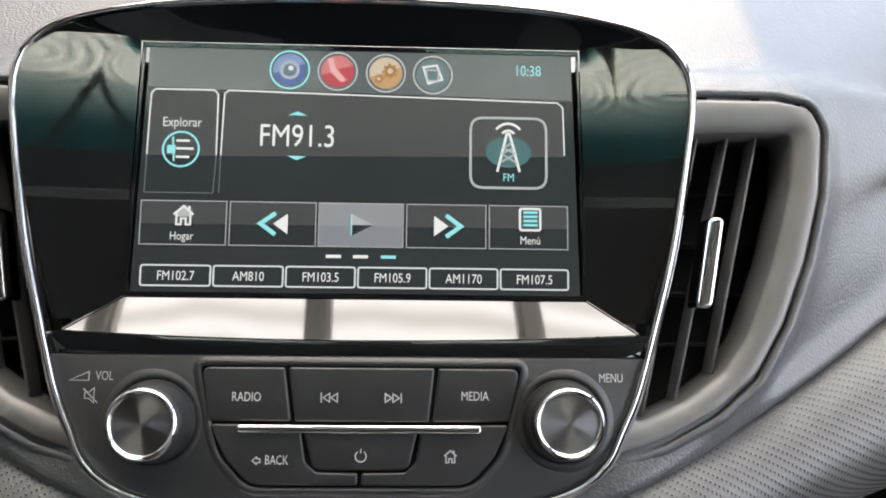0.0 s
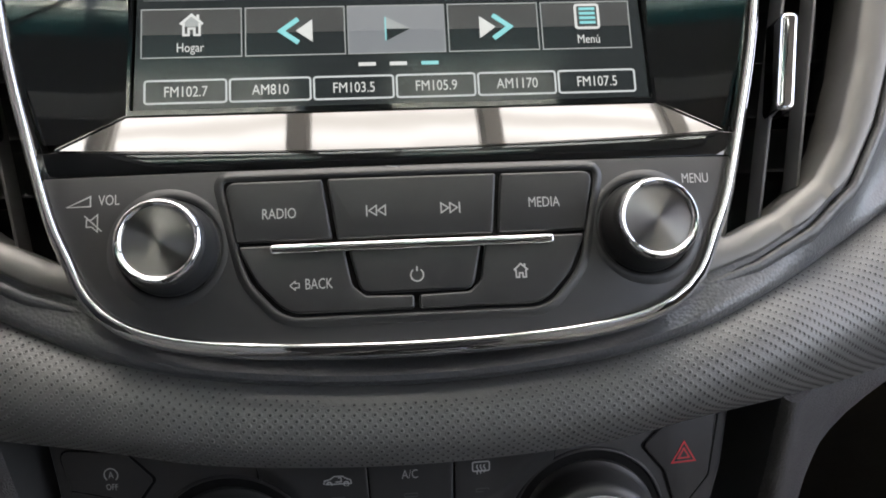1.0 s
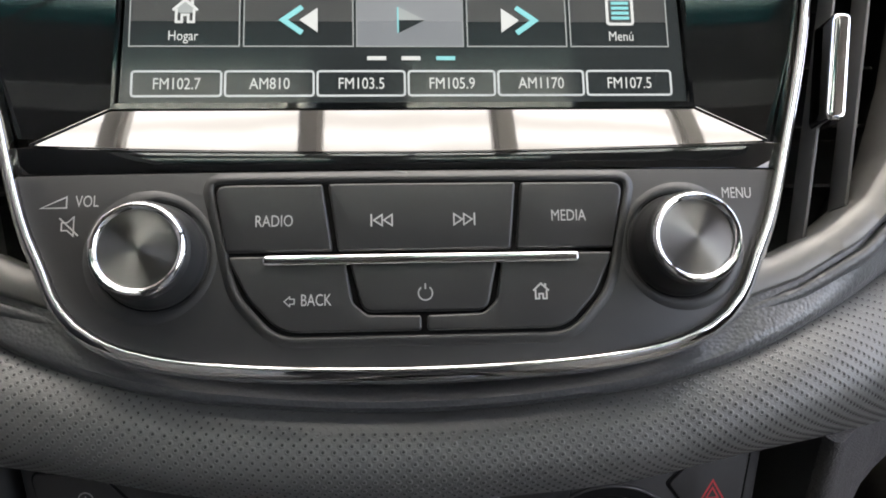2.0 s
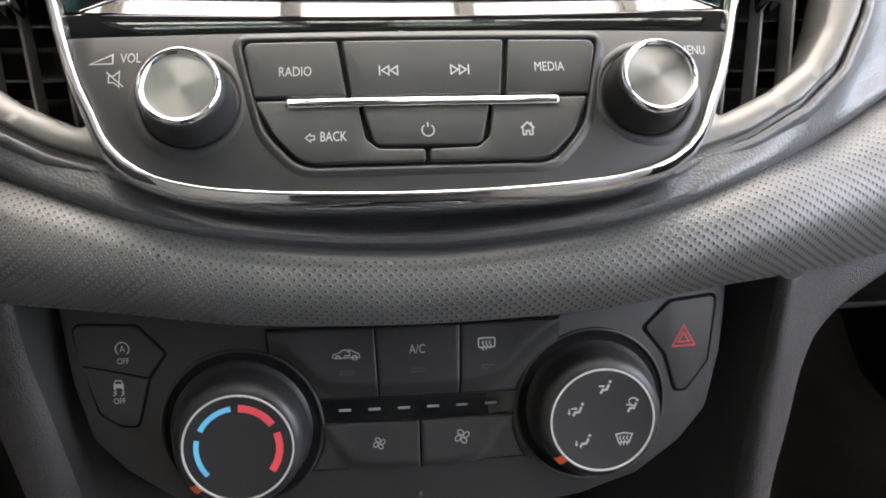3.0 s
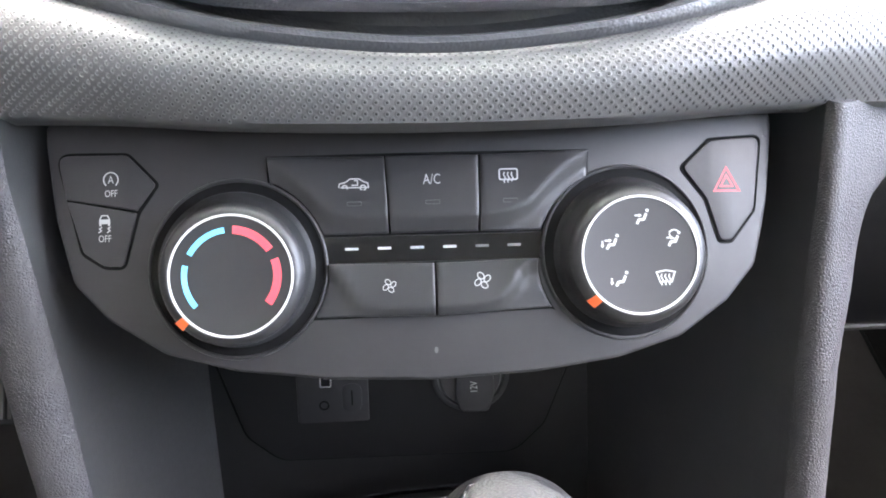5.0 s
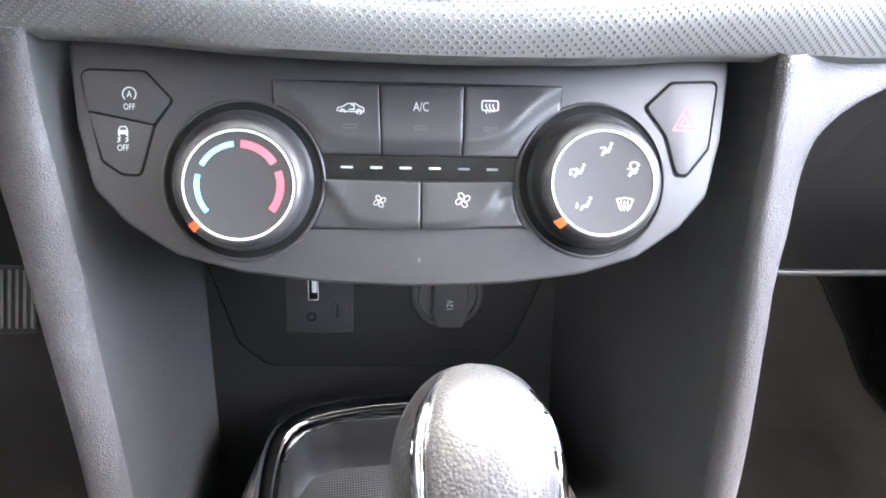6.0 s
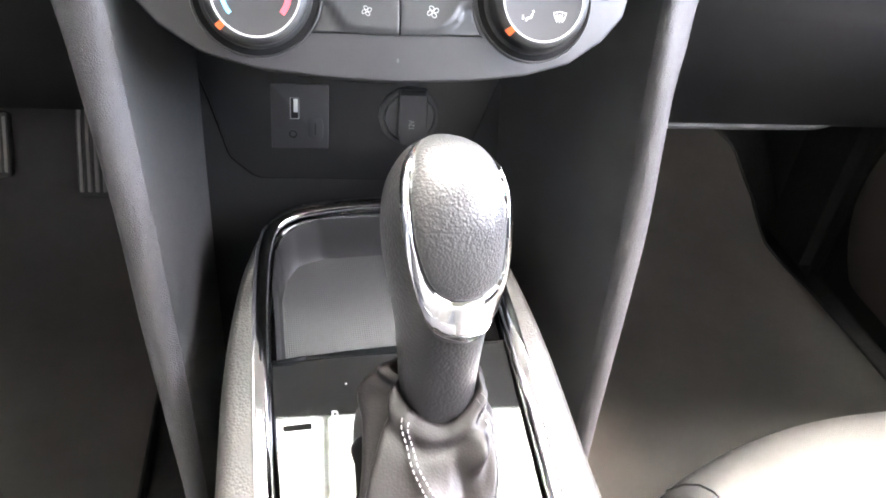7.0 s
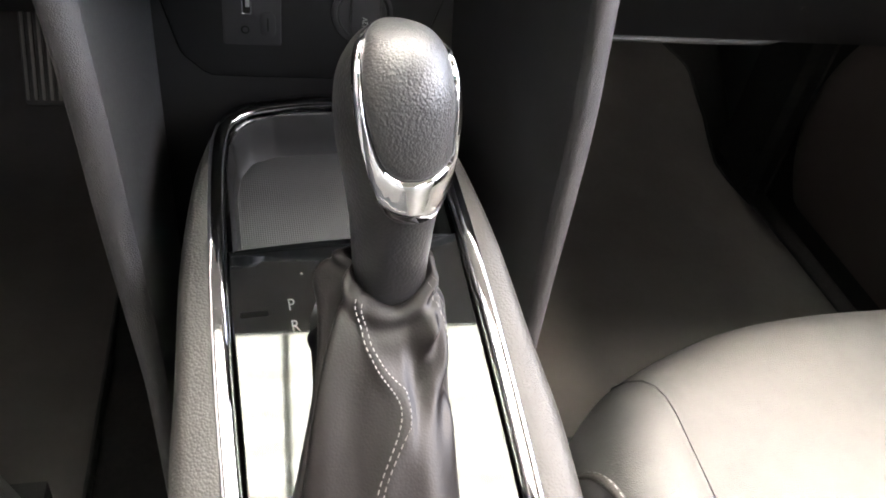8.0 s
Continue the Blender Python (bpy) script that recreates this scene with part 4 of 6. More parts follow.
        ring_path += [tuple(Vector(p).lerp(Vector(q), j / n)) for j in range(n)]
    part("key_surround", sweep(ring_path, [(-0.95, -0.6), (-0.9, 0.35), (-0.6, 0.75), (-0.1, 0.92), (0.5, 0.82), (1.2, 0.42), (1.7, 0.1), (2.1, -0.2)], bend=bend_r),
         FASCIA, unit, "raised lip round the keys", 60)
    k0, k1 = 0.05, 1.55

    def key(pts, r, label):
        c = sum((Vector(p) for p in pts), Vector((0, 0))) / len(pts)
        pts = [tuple(Vector(p) + (c - Vector(p)).normalized() * 0.38) for p in pts]
        r = [max(1.0, c) for c in (r if isinstance(r, list) else [r] * len(pts))]
        return part("key", plate(rounded(pts, r, 6), k0, k1, 0.9, 5, bend_r, 9.0), BUTTON, unit, label)

    def mark(name, bm, parent, mat=PRINT):
        part(name, bm, mat, parent)

    wl = k1 + 0.1
    b = key([(-52.8, 16.1), (-25.1, 16.1), (-22.6, -1.5), (-49.6, -1.5)], [3, 0.4, 0.4, 0.4], "dark radio key")
    mark("lettering", words("RADIO", -37.4, 6.3, 2.9, wl, 0.74, bend=bend_r), b)
    b = key([(-24.4, 16.1), (24.0, 16.1), (22.2, -1.5), (-21.9, -1.5)], 0.4, "dark track skip key")
    for s, c in ((-1, -10.4), (1, 10.0)):
        bm = stroke([(c + s * 0.1, 7.7), (c + s * 2.2, 6.3), (c + s * 0.1, 4.9)], 0.35, wl, True, bend_r)
        stroke([(c - s * 2.4, 7.7), (c - s * 0.3, 6.3), (c - s * 2.4, 4.9)], 0.35, wl, True, bend_r, bm)
        stroke([(c + s * 2.8, 7.9), (c + s * 2.8, 4.7)], 0.4, wl, False, bend_r, bm)
        mark("symbol", bm, b)
    b = key([(24.7, 16.1), (52.2, 16.1), (48.6, -1.5), (22.9, -1.5)], [0.4, 3, 0.4, 0.4], "dark media key")
    mark("lettering", words("MEDIA", 36.9, 6.9, 2.9, wl, 0.74, bend=bend_r), b)
    b = key([(-49.4, -2.2), (-20.0, -2.2), (-17.6, -14.5), (-14.0, -17.6), (-0.7, -17.8), (-0.7, -21.6), (-36.0, -21.6), (-44.0, -13)], [0.4, 0.4, 3, 2, 0.3, 0.3, 10, 12],
            "dark back key")
    mark("lettering", words("BACK", -27.0, -13.7, 2.9, wl, 0.70, bend=bend_r), b)
    mark("symbol", stroke([(-34.8, -13.8), (-33.4, -12.6), (-33.4, -13.2), (-32.3, -13.2), (-32.3, -14.4), (-33.4, -14.4), (-33.4, -15.0)], 0.25, wl, True, bend_r), b)
    b = key([(0.0, -17.8), (14.0, -17.6), (17.4, -14.5), (19.6, -2.2), (48.4, -2.2), (43.4, -13), (35.4, -21.6), (0.0, -21.6)], [0.3, 2, 3, 0.4, 0.4, 12, 10, 0.3],
            "dark home key")
    mark("symbol", icon_house(29.0, -12.4, 2.0, wl, bend_r), b)
    b = key([(-19.0, -4.2), (18.6, -4.2), (15.8, -16.9), (-15.8, -16.9)], [0.4, 0.4, 3.5, 3.5], "dark power key")
    bm = stroke(arc(0, -12.3, 1.75, 125, 415, 24), 0.35, wl, False, bend_r)
    stroke([(0, -11.3), (0, -9.9)], 0.4, wl, False, bend_r, bm)
    mark("symbol", bm, b)
    bar = rounded([(-40.2, -5.0), (39.2, -5.0), (39.2, -2.3), (-40.2, -2.3)], [1.3, 1.3, 1.3, 1.3], 5)
    part("bright_strip", plate(bar, 0.3, 3.0, 1.25, 4, bend_r, 6.0), CHROME, unit, "slim chrome strip between the keys")
    part("scratch", stroke([(-7.2, 19.5), (-4.0, 18.9)], 0.15, 0.35, False, bend_r), DIM, unit)

    # knobs
    for u, v, label in ((-67.4, -1.7, "volume knob with a chrome ring"), (66.2, -0.8, "menu knob with a chrome ring")):
        z = bend_r(u)
        part("knob_seat", lathe([(0.01, 0.3), (8.0, 0.3), (13.8, 0.3), (14.1, 0.1), (14.1, -1)], u, v, 64, bend_r), GAP, unit)
        part("knob_collar", lathe([(13.7, 0.1), (14.0, 0.55), (14.6, 0.8), (15.4, 0.65), (16.4, 0.25), (17.2, -0.2)], u, v, 72, bend_r), FASCIA, unit, "low moulded collar round the knob")
        prof = [(13.3, 0.2), (13.4, 1.0), (13.0, 2.0), (12.7, 3.2), (12.1, 9.5), (11.8, 11.0), (11.2, 11.8), (9.0, 12.0)]
        rows = []
        for k in range(120):
            a = 2 * math.pi * k / 120
            jag = 0.16 if k % 2 else 0.0
            rows.append([((u + (r - (jag if 2.5 < w < 10 else 0)) * math.cos(a)) * MM, (v + (r - (jag if 2.5 < w < 10 else 0)) * math.sin(a)) * MM, (w + z) * MM) for r, w in prof])
        knob = part("knob", grid(rows, True), BUTTON, unit, label, 30)
        part("ring", lathe([(11.35, 10.8), (11.3, 12.4), (11.0, 13.1), (10.5, 13.4), (10.0, 13.3), (9.2, 12.6), (9.0, 11.9)], u, v, 64, bend_r), CHROME, knob, "polished chrome ring")
        face = lathe([(0.01, 0.25), (4.0, 0.2), (9.1, 0.0)], 0, 0, 64)
        face = part("face", face, SPUN, knob, "turned metal face")
        face.location = (u * MM, v * MM, (12.3 + z) * MM)
    wf = 0.12
    part("lettering", words("VOL", -84.3, 12.6, 2.9, wf, 0.72, bend=bend_r), PRINT, unit)
    part("symbol", stroke([(-95.8, 11.2), (-89.4, 11.2), (-89.4, 14.0)], 0.35, wf, True, bend_r), PRINT, unit)
    bm = stroke([(-90.4, 7.4), (-89.0, 7.4), (-87.4, 8.8), (-87.4, 4.0), (-89.0, 5.4), (-90.4, 5.4)], 0.3, wf, True, bend_r)
    stroke([(-91, 8.6), (-86.2, 4.0)], 0.35, wf, False, bend_r, bm)
    part("symbol", bm, PRINT, unit)
    part("lettering", words("MENU", 82.8, 13.0, 2.9, wf, 0.72, bend=bend_r), PRINT, unit)
    return unit


radio()


# ---- climate panel ----
CM = -3.6


def bend_c(u):
    return 0.8 - 7.0 * ((u - CM) / 104.0) ** 2


def icon_fan(u, v, s, w, bend):
    bm = bmesh.new()
    for k in range(4):
        a = radians(90 * k + 20)
        cu, cv = u + 0.55 * s * math.cos(a), v + 0.55 * s * math.sin(a)
        pts = []
        for q in range(14):
            b = 2 * math.pi * q / 14
            x, y = 0.42 * s * math.cos(b), 0.30 * s * math.sin(b)
            c, d = math.cos(a + 0.5), math.sin(a + 0.5)
            pts.append((cu + x * c - y * d, cv + x * d + y * c))
        stroke(pts, 0.11 * s, w, True, bend, bm)
    return bm


def icon_seat(u, v, s, w, face=True, feet=False, screen=False):
    """A seated outline with arrows, as on an air flow dial."""
    bm = stroke([(u + 0.7 * s, v + 0.6 * s), (u + 0.35 * s, v - 0.2 * s), (u - 0.3 * s, v - 0.25 * s), (u - 0.6 * s, v - 0.8 * s)], 0.34 * s, w)
    fill(ring_pts(u + 0.85 * s, v + 1.0 * s, 0.22 * s, 12), w, bm=bm)
    if face:
        stroke([(u - 0.9 * s, v + 0.35 * s), (u - 0.2 * s, v + 0.35 * s)], 0.2 * s, w, bm=bm)
        fill([(u - 0.3 * s, v + 0.6 * s), (u - 0.3 * s, v + 0.1 * s), (u + 0.1 * s, v + 0.35 * s)], w, bm=bm)
    if feet:
        stroke([(u - 1.2 * s, v + 0.3 * s), (u - 1.2 * s, v - 0.3 * s)], 0.2 * s, w, bm=bm)
        fill([(u - 1.45 * s, v - 0.25 * s), (u - 0.95 * s, v - 0.25 * s), (u - 1.2 * s, v - 0.65 * s)], w, bm=bm)
    if screen:
        stroke(arc(u + 0.2 * s, v + 0.6 * s, 0.8 * s, 30, 150, 10), 0.2 * s, w, bm=bm)
        stroke([(u - 0.5 * s, v + 0.9 * s), (u - 0.2 * s, v + 0.2 * s), (u + 0.6 * s, v + 0.2 * s)], 0.18 * s, w, bm=bm)
    return bm


def icon_demist(u, v, s, w, bend=flat, square=False):
    if square:
        bm = stroke(box_pts(u - 1.3 * s, v - 0.5 * s, u + 1.3 * s, v + 1.0 * s, 0.3 * s), 0.2 * s, w, True, bend)
    else:
        bm = stroke([(u - 1.3 * s, v + 0.8 * s), (u, v + 1.05 * s), (u + 1.3 * s, v + 0.8 * s), (u + 0.8 * s, v - 0.6 * s), (u, v - 0.45 * s), (u - 0.8 * s, v - 0.6 * s)], 0.2 * s, w, True, bend)
    for k in (-0.55, 0, 0.55):
        c = u + k * s
        stroke([(c, v + 0.55 * s), (c - 0.14 * s, v + 0.2 * s), (c + 0.14 * s, v - 0.3 * s), (c - 0.1 * s, v - 0.75 * s), (c, v - 1.0 * s)], 0.17 * s, w, False, bend, bm)
    return bm


def climate():
    unit = thing("climate_control_panel", CLIMATE_FRAME, "dark climate control panel with two dials and rows of keys", "climate control")
    half = [(0, -47.4), (30, -46.2), (56, -43), (76, -37.5), (92, -27), (102, -16), (107, 4), (110.5, 36)]
    pts = [(CM + u, v) for u, v in half] + [(CM - u * 1.055, v) for u, v in half[::-1]][:-1]
    part("panel", plate(rounded(pts, 8, 4), -10, 0.0, 1.2, 3, bend_c, 2.0), CLIMATE, unit, "matt dark grey panel")
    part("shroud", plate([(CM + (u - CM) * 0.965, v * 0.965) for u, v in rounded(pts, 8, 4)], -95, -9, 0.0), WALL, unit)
    k0, k1 = -0.6, 0.75
    wl = k1 + 0.1
    dl, dr, dv = -61.6, 54.6, -12.6

    def bed(pts, r):
        part("key_bed", plate(rounded(pts, r, 5), -2, 0.16, 0.05, 1, bend_c, 2.0), GAP, unit)

    def key(pts, r, label, mat=CLIMATE):
        return part("key", plate(rounded(pts, r, 5), k0, k1, 0.4, 3, bend_c, 2.0), mat, unit, label)

    RIDGE_UP = [(-54, 19), (-49, 17.4), (-41.8, 11.6), (-37, 6), (-33.5, 3.1), (-27, 1.6), (-4, 1.1), (12, 1.6), (18, 2.4), (25.2, 5.1), (30, 9.6), (36, 15), (42.5, 19.5), (46, 21)]
    RIDGE_LOW = [(-40, -11), (-32, -14), (-30.4, -17.6), (-26.7, -23.1), (-20, -25.4), (6, -25.6), (12, -24.6), (17, -22.6), (21.3, -17.6), (23.5, -13), (30, -11)]

    def lift(v, ridge):
        d = v - ridge
        return 2.1 - 0.13 * d if d > 0 else max(0.1, 2.1 + 0.42 * d)

    def sculpted(pts, label, ridge):
        """A key whose face is scooped down to a curved ridge."""
        bm = plate(rounded(pts, 0.0, 5), k0, k1, 0.3, 2, bend_c, 2.0)
        v = -29.0
        while v < 21:
            bmesh.ops.bisect_plane(bm, geom=bm.verts[:] + bm.edges[:] + bm.faces[:], plane_co=(0, v * MM, 0), plane_no=(0, 1, 0))
            v += 0.9
        for p in bm.verts:
            u, q, w = (c / MM for c in p.co)
            if w - bend_c(u) > k1 - 0.35:
                p.co.z += lift(q, spline(u, ridge)[0]) * MM
        return part("key", bm, BUTTON, unit, label, 50)

    def draped(bm):
        """Lays a flat ring on the curved panel."""
        for p in bm.verts:
            p.co.z += bend_c(p.co.x / MM) * MM
        return bm

    def around(cu, r, a0, a1, n=10):
        return arc(cu, dv, r, a0, a1, n)

    w_up = wl + 0.95
    # upper row of three keys, cut away round the dials
    upper = [(-52.6, 20.4), (44.6, 20.8), (44.2, 12.2)] + around(dr, 26.6, 113, 160) + [(29.6, -4.0), (-36.9, -4.0)] + around(dl, 26.6, 20, 67) + [(-52.2, 11.0)]
    bed(upper, 0.0)
    a = [p for p in around(dl, 27.2, 21, 66)]
    b = sculpted([(-52.0, 19.8), (-17.7, 19.6), (-16.7, -3.4), (-36.0, -3.4)] + a + [(-51.6, 11.4)], "dark air recirculation key", RIDGE_UP)
    bm = stroke([(-31.2, 10.3), (-30.9, 11.5), (-29.2, 11.9), (-27.8, 12.9), (-25.2, 12.9), (-23.8, 12.0), (-22.6, 11.6), (-22.4, 10.3)], 0.32, w_up, True, bend_c)
    stroke(ring_pts(-29.4, 10.2, 0.8, 12), 0.4, w_up, True, bend_c, bm)
    stroke(ring_pts(-24.0, 10.2, 0.8, 12), 0.4, w_up, True, bend_c, bm)
    stroke([(-27.4, 11.0), (-25.6, 11.0), (-25.6, 12.4), (-26.6, 12.4)], 0.35, w_up, False, bend_c, bm)
    part("symbol", bm, PRINT, b)
    part("indicator", stroke(box_pts(-28.8, 4.9, -24.6, 6.0, 0.2), 0.2, w_up + 0.8, True, bend_c), FAINT, b)
    b = sculpted([(-17.1, 19.6), (10.6, 19.6), (9.9, -3.4), (-16.1, -3.4)], "dark air conditioning key", RIDGE_UP)
    part("lettering", words("A/C", -3.6, 12.2, 3.0, w_up, 0.74, bend=bend_c), PRINT, b)
    part("indicator", stroke(box_pts(-5.6, 4.9, -1.4, 6.0, 0.2), 0.2, w_up + 0.8, True, bend_c), FAINT, b)
    a = [p for p in around(dr, 27.2, 114, 159)]
    b = sculpted([(11.2, 19.6), (44.0, 20.2), (43.6, 12.4)] + a + [(28.8, -3.4), (10.5, -3.4)], "dark rear window heating key", RIDGE_UP)
    part("symbol", icon_demist(19.4, 12.8, 2.1, w_up, bend_c, True), PRINT, b)
    part("indicator", stroke(box_pts(17.6, 4.9, 21.8, 6.0, 0.2), 0.2, w_up + 0.8, True, bend_c), FAINT, b)
    # gloss strip with the blower's steps
    strip = around(dl, 26.4, 9, 20) + [(-36.8, -4.2), (29.6, -4.2)] + around(dr, 26.4, 160, 171) + [(28.2, -11.9), (-35.4, -11.9)]
    st = part("display_strip", plate(strip, -1, 0.35, 0.1, 1, bend_c, 2.0), GLOSS, unit, "gloss black strip with blower marks")
    for k in range(6):
        u = -27.9 + 9.72 * k
        # last two marks fainter: uneven reflection put into the print colour
        part("blower_mark", fill(box_pts(u - 2.0, -8.2, u + 2.0, -7.4), 0.5, bend_c), DIM if k < 4 else FAINT, st)
    lower = around(dl, 26.6, 325, 363) + [(-36.0, -12.1), (28.8, -12.1)] + around(dr, 26.6, 177, 215) + [(31.6, -27.4), (-39.6, -28.6)]
    bed(lower, 0.0)
    b = sculpted(around(dl, 27.1, 328, 361) + [(-3.6, -12.6), (-3.6, -28.2), (-38.6, -27.8)], "dark key for less air", RIDGE_LOW)
    part("symbol", icon_fan(-17.0, -19.0, 2.2, wl + 1.55, bend_c), PRINT, b)
    b = sculpted([(-2.9, -12.6)] + around(dr, 27.1, 179, 212) + [(30.8, -26.8), (-2.9, -28.2)], "dark key for more air", RIDGE_LOW)
    part("symbol", icon_fan(10.6, -18.2, 2.7, wl + 1.5, bend_c), PRINT, b)
    # switches at the ends
    bed([(-116.2, 23.6), (-93.6, 23.0), (-84.2, 13.2), (-90.4, 4.6), (-95.0, -12.0), (-101.5, -11.8), (-108.6, -7.2)], [4, 4, 2, 4, 3, 6, 4])
    b = key([(-115.2, 22.7), (-94.0, 22.2), (-85.4, 13.1), (-91.2, 5.5), (-112.6, 9.6)], [3, 3, 1.5, 0.4, 0.4], "dark stop-start off switch")
    part("lettering", words("OFF", -98.9, 10.8, 2.0, wl, 0.78, bend=bend_c), PRINT, b)
    bm = stroke(arc(-98.9, 15.0, 2.2, -50, 230, 20), 0.35, wl, False, bend_c)
    part("symbol", bm, PRINT, b)
    part("lettering", words("A", -98.9, 14.9, 2.3, wl, 0.8, bend=bend_c), PRINT, b)
    b = key([(-112.4, 8.9), (-91.3, 4.8), (-95.6, -11.0), (-101.4, -10.8), (-107.6, -6.6)], [0.4, 0.4, 2, 5, 3], "dark traction control off switch")
    part("lettering", words("OFF", -101.0, -2.6, 2.0, wl, 0.78, bend=bend_c), PRINT, b)
    bm = stroke([(-101.9, 4.4), (-100.1, 4.4), (-99.5, 3.1), (-102.5, 3.1)], 0.32, wl, True, bend_c)
    fill([(-102.6, 3.1), (-99.4, 3.1), (-99.3, 1.9), (-102.7, 1.9)], wl, bend_c, bm)
    for q in (-102.3, -99.7):
        fill(box_pts(q - 0.3, 1.3, q + 0.3, 1.9), wl, bend_c, bm)
        stroke([(q + 0.5, 1.0), (q - 0.3, 0.5), (q + 0.3, -0.1), (q - 0.6, -0.7)], 0.34, wl, False, bend_c, bm)
    part("symbol", bm, PRINT, b)
    hz = [(84.0, 23.2), (101.2, 24.6), (98.2, 1.4), (90.2, -8.2), (86.4, -8.0), (82.4, 5.0), (74.6, 14.8)]
    bed([(83.6, 24.1), (102.2, 25.5), (99.1, 1.0), (90.6, -9.2), (85.8, -9.0), (81.5, 4.8), (73.4, 14.8)], [3, 3, 3, 3, 2, 4, 2])
    b = key(hz, [3, 3, 3, 3, 2, 4, 2], "dark hazard warning switch")
    bm = stroke([(89.2, 14.6), (85.0, 7.4), (93.4, 7.4)], 0.55, wl, True, bend_c)
    stroke([(89.2, 12.2), (87.2, 8.8), (91.2, 8.8)], 0.5, wl, True, bend_c, bm)
    part("symbol", bm, HAZARD, b, "red warning triangle")
    part("mark", fill(ring_pts(CM, -38.5, 0.6, 10, 1.0), 0.15, bend_c), FAINT, unit)
    # dials
    for u, dv, left in ((dl, -12.7, True), (dr + 1.0, -10.9, False)):
        z = bend_c(u)
        part("dial_seat", draped(lathe([(0.01, 0.25), (25.2, 0.25), (25.9, 0.2), (26.0, -2)], u, dv, 72)), GAP, unit)
        part("dial_collar", draped(lathe([(25.7, 0.2), (25.9, 0.75), (26.3, 0.9), (26.7, 0.7), (27.1, -0.5)], u, dv, 80)), CLIMATE, unit, "thin raised collar round the dial")
        prof = [(23.0, 0.2), (22.9, 1.6), (21.9, 2.6), (21.3, 4.0), (20.7, 9.4), (20.3, 10.8), (19.5, 11.9), (18.4, 12.6), (17.5, 12.9), (16.4, 12.7), (0.01, 12.7)]
        du, dd = (0.4, -1.9) if left else (0.4, -1.2)

        def tipped(bm):
            """Leans a piece of the dial with the local slope of the panel."""
            for p in bm.verts:
                q = max(0.0, p.co.z / MM - z) / 12.7
                p.co.x += du * q * MM
                p.co.y += dd * q * MM
            return bm

        rows = []
        for k in range(160):
            a = 2 * math.pi * k / 160
            jag = 0.14 if k % 2 else 0.0
            rows.append([((u + (r - (jag if 3 < w < 12 else 0)) * math.cos(a)) * MM, (dv + (r - (jag if 3 < w < 10.5 else 0)) * math.sin(a)) * MM, (w + z) * MM) for r, w in prof])
        bm = grid(rows, True)
        bmesh.ops.remove_doubles(bm, verts=bm.verts, dist=1e-6)
        dial = part("dial", tipped(bm), DIALP, unit, "dark temperature dial" if left else "dark air flow dial", 30)
        w = 12.7 + z
        part("ring", tipped(lathe([(17.5, 12.7), (17.4, 13.1), (16.85, 13.1), (16.75, 12.6)], u, dv, 80, bend_c)), CLEAR, dial, "thin bright ring")
        bm = bmesh.new()
        a0, a1 = radians(219.5), radians(228)
        quad = [(17.7, a0, 12.95), (17.7, a1, 12.95), (20.6, a1, 11.2), (20.6, a0, 11.2)]
        top = [bm.verts.new(((u + r * math.cos(a)) * MM, (dv + r * math.sin(a)) * MM, (h + z + 0.15) * MM)) for r, a, h in quad]
        low = [bm.verts.new(p.co - Vector((0, 0, 0.0012))) for p in top]
        bm.faces.new(top)
        for k in range(4):
            bm.faces.new((low[k - 1], low[k], top[k], top[k - 1]))
        part("pointer", tipped(bm), ORANGE, dial, "orange pointer")
        if left:
            for a0, a1, m, wd in ((97, 152, BLUE, 1.6), (166, 221, BLUE, 1.6), (87, 33, RED, 2.3), (20, -38, RED, 2.3)):
                part("scale", tipped(stroke(arc(u, dv, 12.9, a0, a1, 18), wd, w + 0.12)), m, dial, "blue cold scale" if m is BLUE else "red warm scale")
        else:
            s = 2.15
            part("symbol", tipped(icon_seat(u + 0.5, dv + 10.7, s, w + 0.12)), PRINT, dial)
            part("symbol", tipped(icon_seat(u + 9.7, dv + 4.0, s, w + 0.12, True, False, True)), PRINT, dial)
            part("symbol", tipped(icon_demist(u + 7.2, dv - 6.9, 2.1, w + 0.12)), PRINT, dial)
            part("symbol", tipped(icon_seat(u - 6.2, dv - 7.2, s, w + 0.12, False, True)), PRINT, dial)
            part("symbol", tipped(icon_seat(u - 8.6, dv + 3.6, s, w + 0.12, True, True)), PRINT, dial)
    return unit


climate()


# ---- centre stack sides and cubby ----
# height, half-width to the crest, y of the crest, how far the outer side stands off, nose radius
STACK_RIGHT = [(0.775, 0.1195, 0.214, 0.0625, 0.010), (0.752, 0.1195, 0.209, 0.0625, 0.010), (0.738, 0.1195, 0.2065, 0.0625, 0.010), (0.7335, 0.1195, 0.2057, 0.0585, 0.010),
               (0.730, 0.1195, 0.2052, 0.0440, 0.010), (0.725, 0.1195, 0.2042, 0.0355, 0.010), (0.720, 0.1193, 0.2033, 0.0285, 0.010), (0.714, 0.1190, 0.2024, 0.0240, 0.010),
               (0.705, 0.1185, 0.2010, 0.0215, 0.0097), (0.690, 0.1180, 0.1980, 0.0195, 0.0092), (0.667, 0.1175, 0.194, 0.0160, 0.0085), (0.60, 0.1172, 0.181, 0.0155, 0.0075),
               (0.55, 0.1145, 0.171, 0.0145, 0.0070), (0.50, 0.1120, 0.162, 0.0130, 0.0068), (0.45, 0.1090, 0.152, 0.0125, 0.0065), (0.38, 0.105, 0.138, 0.0125, 0.0065),
               (0.13, 0.100, 0.115, 0.0125, 0.0065)]
